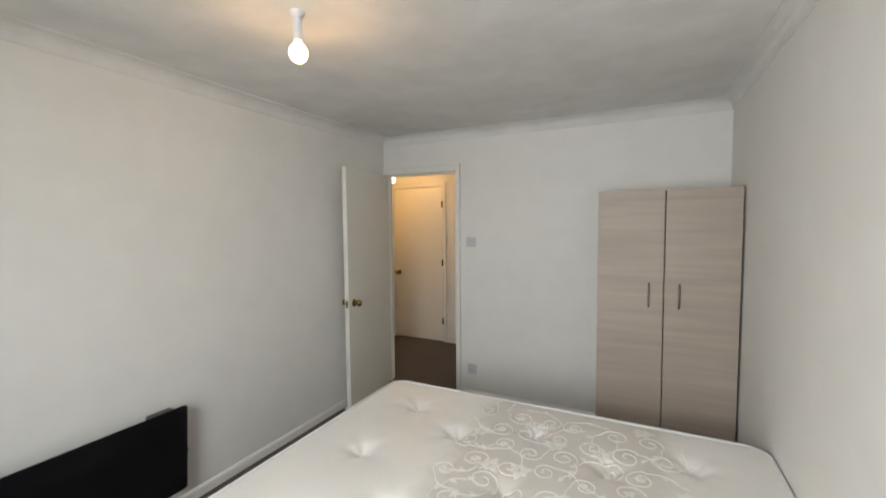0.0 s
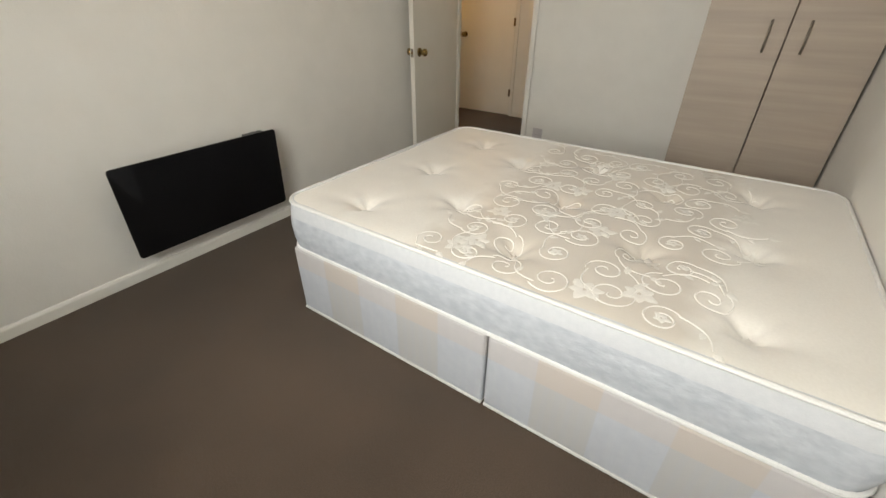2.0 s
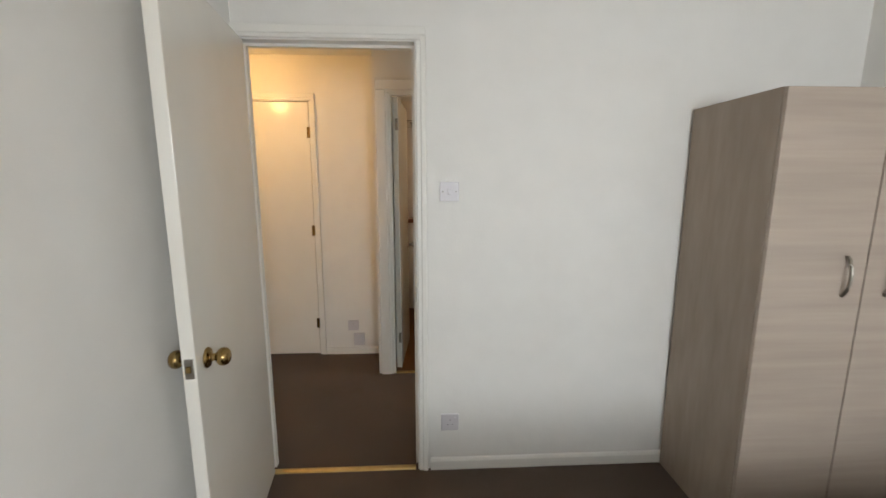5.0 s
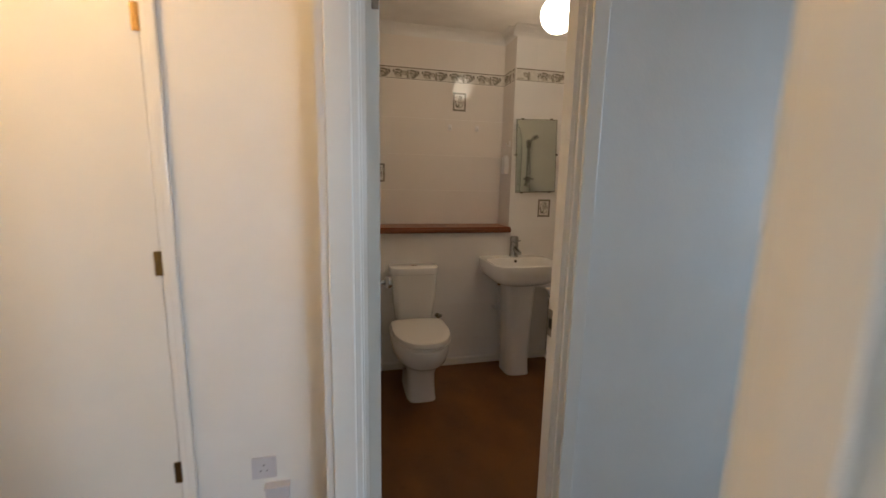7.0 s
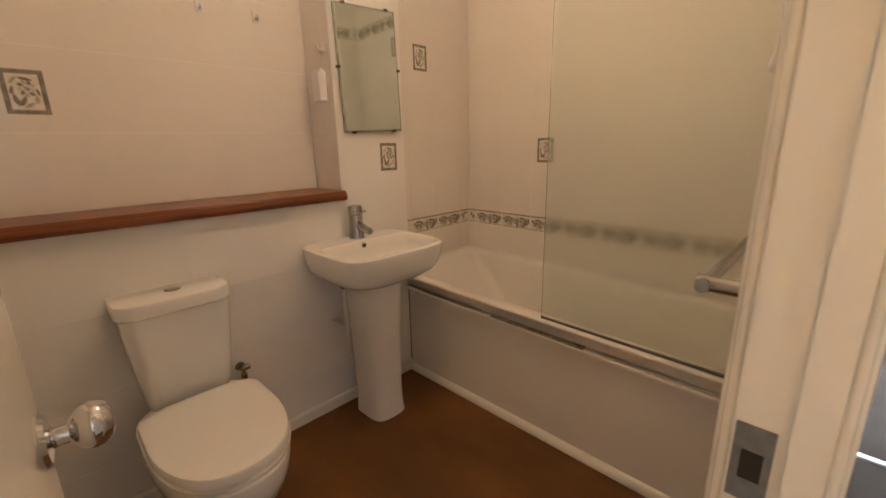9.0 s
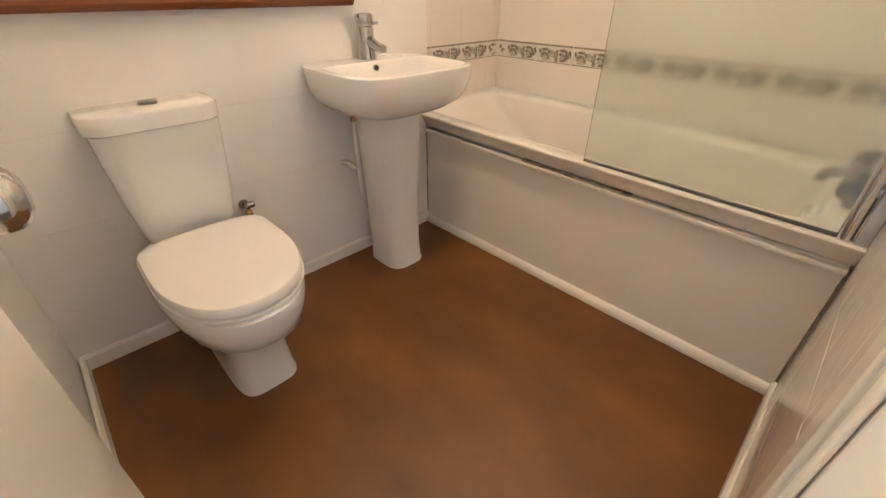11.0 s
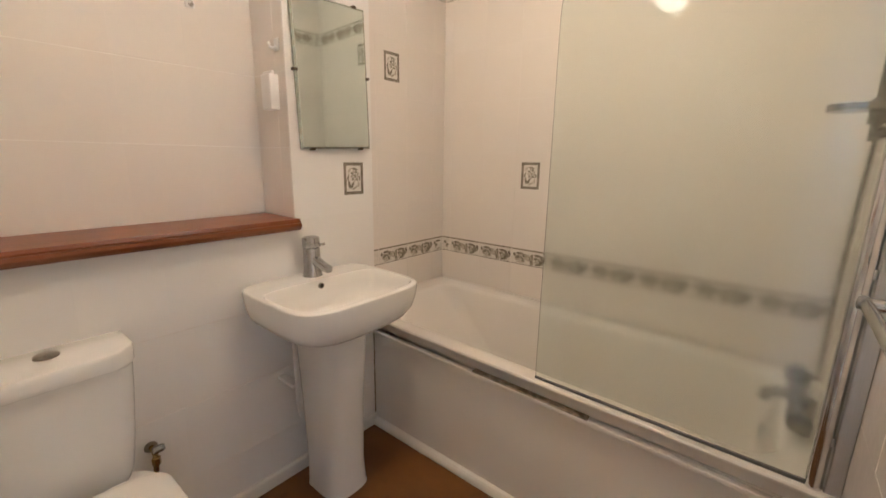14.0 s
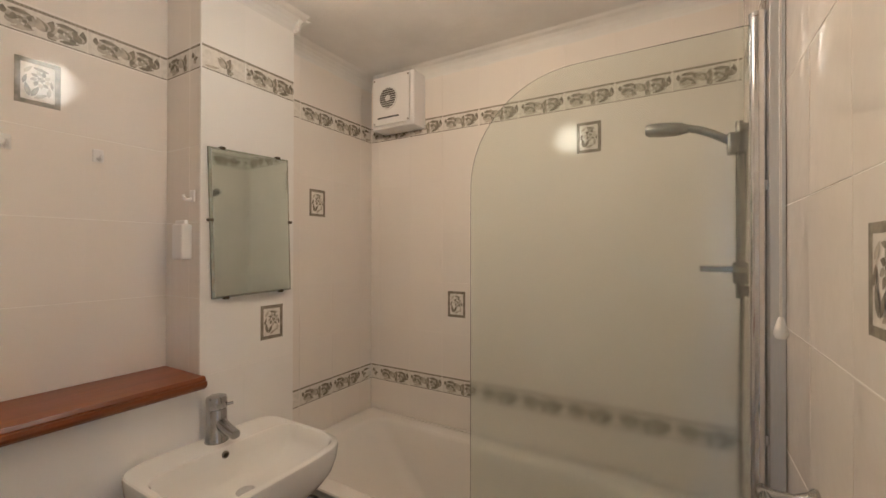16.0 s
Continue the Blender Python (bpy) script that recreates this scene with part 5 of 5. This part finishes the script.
def fan():
    ob = thing("extractor_fan", (BW1, 2.55, 2.165), "square white plastic extractor fan box near the ceiling", "extractor fan", turn=-90)
    part("case", rbox(-0.13, 0.13, -0.105, -0.0005, -0.135, 0.135, 0.006), WHITE_PLASTIC, ob)
    part("cover", rbox(-0.112, 0.112, -0.120, -0.1055, -0.120, 0.120, 0.006), WHITE_PLASTIC, ob)
    part("vent_recess", lathe([(0.052, -0.1212), (0.052, -0.1195), (0.0005, -0.1195)], 28, "y", (-0.018, 0, 0.012)), DARK, ob, "dark round vent")
    part("vent_rim", lathe([(0.051, -0.1195), (0.051, -0.1245), (0.057, -0.1245), (0.058, -0.1195)], 28, "y", (-0.018, 0, 0.012)), WHITE_PLASTIC, ob)
    for k in range(-4, 5):
        half = math.sqrt(max(0.051 ** 2 - (k * 0.0112) ** 2, 0))
        part("slat", boxes((-0.018 - half, -0.018 + half, -0.1238, -0.1215, 0.012 + k * 0.0112 - 0.0018, 0.012 + k * 0.0112 + 0.0016)), WHITE_PLASTIC, ob)
    part("vent_hub", lathe([(0.001, -0.1250), (0.014, -0.1250), (0.016, -0.1225)], 20, "y", (-0.018, 0, 0.012)), WHITE_PLASTIC, ob)
    for u, v in ((-0.104, 0.110), (0.104, 0.110), (-0.104, -0.110), (0.104, -0.110)):
        part("screw", lathe([(0.0005, -0.1225), (0.004, -0.1225), (0.0045, -0.1195)], 10, "y", (u, 0, v)), STEEL, ob)
    part("slot", boxes((-0.085, 0.05, -0.1208, -0.1195, -0.088, -0.080)), GREY_BOX, ob)
    return ob


fan()


# ---- tiles ----
def tile_mesh(name, w, h, mats, motif, shift=(0.0, 0.0)):
    """A glazed tile facing -y, its back at y = 0; motif adds the printed relief."""
    t = 0.006
    bm = bmesh.new()
    e = 0.0007
    back = [(-w / 2, 0, -h / 2), (w / 2, 0, -h / 2), (w / 2, 0, h / 2), (-w / 2, 0, h / 2)]
    mid = [(x, -t + e, zz) for x, _, zz in back]
    front = [(x - math.copysign(e, x), -t, zz - math.copysign(e, zz)) for x, _, zz in back]
    vs = [[bm.verts.new(p) for p in loop] for loop in (back, mid, front)]
    for a, b in zip(vs, vs[1:]):
        for i in range(4):
            bm.faces.new((a[i], a[(i + 1) % 4], b[(i + 1) % 4], b[i]))
    bm.faces.new(vs[2])
    y = -t - 0.0004
    depth = [0.0]

    def quad(x0, x1, z0, z1, mat):
        bm.faces.new([bm.verts.new(p) for p in ((x0, y, z0), (x1, y, z0), (x1, y, z1), (x0, y, z1))]).material_index = mat

    def scroll(cx, cz, r, start, turns, wide, hand, mat):
        prev = None
        for i in range(12):
            f = i / 11
            a = start + hand * turns * 6.283 * f
            rr = r * (1 - 0.72 * f)
            wd = wide * (0.55 + 0.6 * math.sin(math.pi * (0.15 + 0.8 * f)))
            p = [bm.verts.new((cx + (rr + s * wd) * math.cos(a), y, cz + (rr + s * wd) * math.sin(a))) for s in (-0.5, 0.5)]
            if prev:
                bm.faces.new((prev[0], prev[1], p[1], p[0])).material_index = mat
            prev = p

    def frond(cx, cz, a, long, wide, mat, bend=0.0):
        """A pointed leaf that may curl to one side."""
        if abs(cx) > w / 2 - 0.012 or abs(cx + long * math.cos(a)) > w / 2 - 0.004:
            return
        depth[0] += 0.00004
        edge = []
        for side in (1, -1):
            steps = range(5) if side > 0 else range(4, -1, -1)
            for k in steps:
                u = k / 4
                v = side * wide * 0.5 * math.sin(math.pi * min(0.98, 0.06 + 0.9 * u ** 0.8)) + bend * long * u * u
                edge.append((cx + u * long * math.cos(a) - v * math.sin(a), cz + u * long * math.sin(a) + v * math.cos(a)))
        bm.faces.new([bm.verts.new((px, y - 0.0002 - depth[0], min(max(pz, -h / 2 + 0.007), h / 2 - 0.013))) for px, pz in edge]).material_index = mat

    if motif == "border":
        inset = 0.003
        quad(-w / 2 + inset, w / 2 - inset, h / 2 - 0.0105, h / 2 - 0.0030, 1)
        quad(-w / 2 + inset, w / 2 - inset, -h / 2 + 0.002, -h / 2 + 0.0052, 1)
        quad(-w / 2 + inset, w / 2 - inset, -h / 2 + 0.0054, h / 2 - 0.0107, 3)
        for k in range(int((w - 0.012) / 0.009)):
            x = -w / 2 + 0.007 + k * 0.009
            bm.faces.new([bm.verts.new(p) for p in ((x, y - 0.0003, h / 2 - 0.0088), (x + 0.0035, y - 0.0003, h / 2 - 0.0088), (x + 0.0035, y - 0.0003, h / 2 - 0.0050), (x, y - 0.0003, h / 2 - 0.0050))]).material_index = 2
        c = 0.0 if w > 0.15 else 0.1995 / 2 - w / 2

        def bloom(bx, bz, r):
            """A full rose: two rings of petals within a broken curl."""
            if abs(bx) + r * 1.3 > w / 2 - 0.003:
                return
            scroll(bx, bz, r, 2.6, 0.62, r * 0.40, -1, 1)
            for k in range(8):
                a = 0.785 * k + 0.3
                frond(bx + r * 0.42 * math.cos(a), bz + r * 0.42 * math.sin(a), a + 0.7, r * 0.70, r * 0.58, 2 if k % 3 else 1)
            for k in range(4):
                frond(bx, bz, 1.57 * k + 0.9, r * 0.45, r * 0.40, 1 if k % 2 else 2)

        def spray(bx, bz, a, long, count, spread, tone):
            """Small leaves fanned round a stem."""
            for k in range(count):
                t_ = a + spread * (k / (count - 1) - 0.5)
                frond(bx + 0.004 * math.cos(t_), bz + 0.004 * math.sin(t_), t_, long * (0.8 + 0.2 * math.sin(2.1 * k)), long * 0.55, tone if k % 2 else 3 - tone)

        bloom(c - 0.042, -0.004, 0.028)
        bloom(c + 0.054, -0.004, 0.026)
        spray(c - 0.080, -0.006, 1.6, 0.026, 7, 4.6, 1)
        spray(c + 0.006, -0.020, 1.6, 0.040, 5, 1.5, 1)
        spray(c + 0.004, -0.024, 0.0, 0.026, 3, 0.7, 2)
        spray(c + 0.086, -0.020, 1.7, 0.038, 4, 1.1, 1)
        frond(c - 0.072, 0.015, 0.15, 0.046, 0.012, 1, -0.15)
        frond(c - 0.066, -0.030, 0.05, 0.048, 0.010, 2, 0.08)
        frond(c + 0.026, 0.017, 0.05, 0.050, 0.012, 1, -0.10)
        frond(c + 0.034, -0.030, 0.10, 0.046, 0.010, 1, 0.06)
        frond(c - 0.016, 0.016, -0.7, 0.020, 0.008, 2)
    elif motif == "picture":
        plain = len(bm.verts)
        a, b, f = 0.048, 0.063, 0.0125
        quad(-a + f, a - f, -b + f, b - f, 3)
        y -= 0.0002
        for q in ((-a, a, b - f, b), (-a, a, -b, -b + f), (-a, -a + f, -b + f, b - f), (a - f, a, -b + f, b - f)):
            quad(*q, 1)
        for k in range(9):
            turn_ = 0.698 * k + 0.2
            frond(0.006 + 0.009 * math.cos(turn_), 0.010 + 0.011 * math.sin(turn_), turn_ + 0.6, 0.015, 0.010, 1 if k % 2 else 2)
        for k in range(5):
            frond(0.006, 0.010, 1.257 * k, 0.009, 0.007, 2 if k % 2 else 1)
        for px, pz, turn_, long_, wide_, tone in ((-0.018, -0.040, 1.8, 0.036, 0.013, 1), (-0.014, -0.040, 1.1, 0.034, 0.012, 1), (-0.008, -0.044, 0.5, 0.032, 0.010, 2), (-0.031, -0.008, 1.3, 0.026, 0.009, 1), (-0.029, 0.022, 0.9, 0.026, 0.010, 2), (-0.010, 0.040, -0.2, 0.034, 0.009, 1), (0.022, -0.034, 1.5, 0.026, 0.010, 2), (0.030, -0.010, 1.7, 0.022, 0.007, 1)):
            frond(px, pz, turn_, long_, wide_, tone)
        bm.verts.ensure_lookup_table()
        bmesh.ops.translate(bm, verts=bm.verts[plain:], vec=(shift[0], 0.0, shift[1]))
    return finish(name, bm, mats)


MESHES = {}


def lay(wall, origin, turn, x0, x1, first, pictures, rows, glaze=None, step=0.199, flush=False):
    """Tiles on a wall: x runs along it from the origin; first is a joint; rows are (z0, z1, kind); pictures are (x, z, and how far the print lies off the middle of its tile)."""
    rot = radians(turn)
    c, s = math.cos(rot), math.sin(rot)
    cuts = [x0]
    k = math.ceil((x0 - first) / step - 1e-6)
    while first + k * step < x1 - 0.012:
        if first + k * step > x0 + 0.012:
            cuts.append(first + k * step)
        k += 1
    cuts.append(x1)
    for z0, z1, kind in rows:
        for a, b in zip(cuts, cuts[1:]):
            hit = [p for p in pictures if a <= p[0] < b and z0 <= p[1] < z1] if kind == "tile" else []
            what = "border" if kind == "border" else "picture" if hit else ""
            w, h = round(b - a + (0.004 if flush else -0.0003), 4), round(z1 - z0 - (0.0024 if flush and not glaze else 0.0014), 4)
            shift = hit[0][2:] if hit else (0.0, 0.0)
            key = (w, h, what, glaze.name if glaze else "", shift)
            if key not in MESHES:
                MESHES[key] = tile_mesh("tile", w, h, [glaze or TILE, MOTIF, MOTIF_PALE, PICTURE], what, shift)
            ob = new("border_tile" if what == "border" else "picture_tile" if what else "tile", MESHES[key])
            ob.parent = wall
            m = (a + b) / 2
            ob.location = (origin[0] + c * m, origin[1] + s * m, (z0 + z1) / 2)
            n = noise.random_unit_vector() * 0.0035
            ob.rotation_euler = (n.x, n.y * 0.2, rot + n.z)
            if flush:
                # butted so tightly, and painted over, that no upright joint shows
                lift = 0.0001 if cuts.index(a) % 2 else 0.0
                ob.location += Vector((s * lift, -c * lift, 0))
                ob.rotation_euler = (0, 0, rot)


UP = [(1.005, 1.254, "tile"), (1.254, 1.503, "tile"), (1.503, 1.752, "tile"), (1.752, 2.0, "tile"), (2.0, 2.085, "border"), (2.085, 2.336, "tile")]
LOW = [(0.004, 0.21, "tile"), (0.21, 0.459, "tile"), (0.459, 0.708, "tile"), (0.708, 0.972, "tile")]
BATH_ROWS = [(0.553, 0.708, "tile"), (0.708, 0.795, "border"), (0.795, 1.005, "tile")] + UP
PLAIN = LOW[:3] + [(0.708, 1.005, "tile")] + UP
off = 0.006
lay(wall_bath_recess, (0, RY + off, 0), 0, BW0, PX0, 1.824, [(1.715, 1.87, -0.010, 0.0), (1.15, 1.38, 0.010, -0.008)], [(1.0095, 1.254, "tile")] + UP[1:], flush=True)
lay(wall_bath_low, (0, MY + off, 0), 0, BW0, PX0, 1.824, [], LOW, TILE_LOW, flush=True)
lay(wall_bath_pillar, (0, MY + off, 0), 0, PX0, PX1, 2.197, [(2.30, 1.13, 0.008, 0.012)], LOW[:3] + [(0.708, 1.005, "tile")] + UP, TILE_LOW, flush=True)
lay(wall_bath_pillar, (PX0 + off, 0, 0), -90, -RY + 0.001, -MY - 0.001, -2.70, [], [(1.0095, 1.254, "tile")] + UP[1:])
lay(wall_bath_end, (0, EY + off, 0), 0, PX1 + 0.001, BW1, 2.76, [(2.66, 1.63, 0.002, 0.006)], BATH_ROWS)
lay(wall_bath_long, (BW1 + off, 0, 0), -90, -EY + 0.001, -BN - 0.001, -2.32, [(-2.23, 1.13, -0.019, 0.021), (-1.66, 1.88, 0.0, 0.0)], BATH_ROWS)
lay(wall_bath_door, (0, BN - off, 0), 180, -BW1, -BX1 - 0.07, -2.40, [(-1.89, 1.37, 0.0, 0.0)], PLAIN)
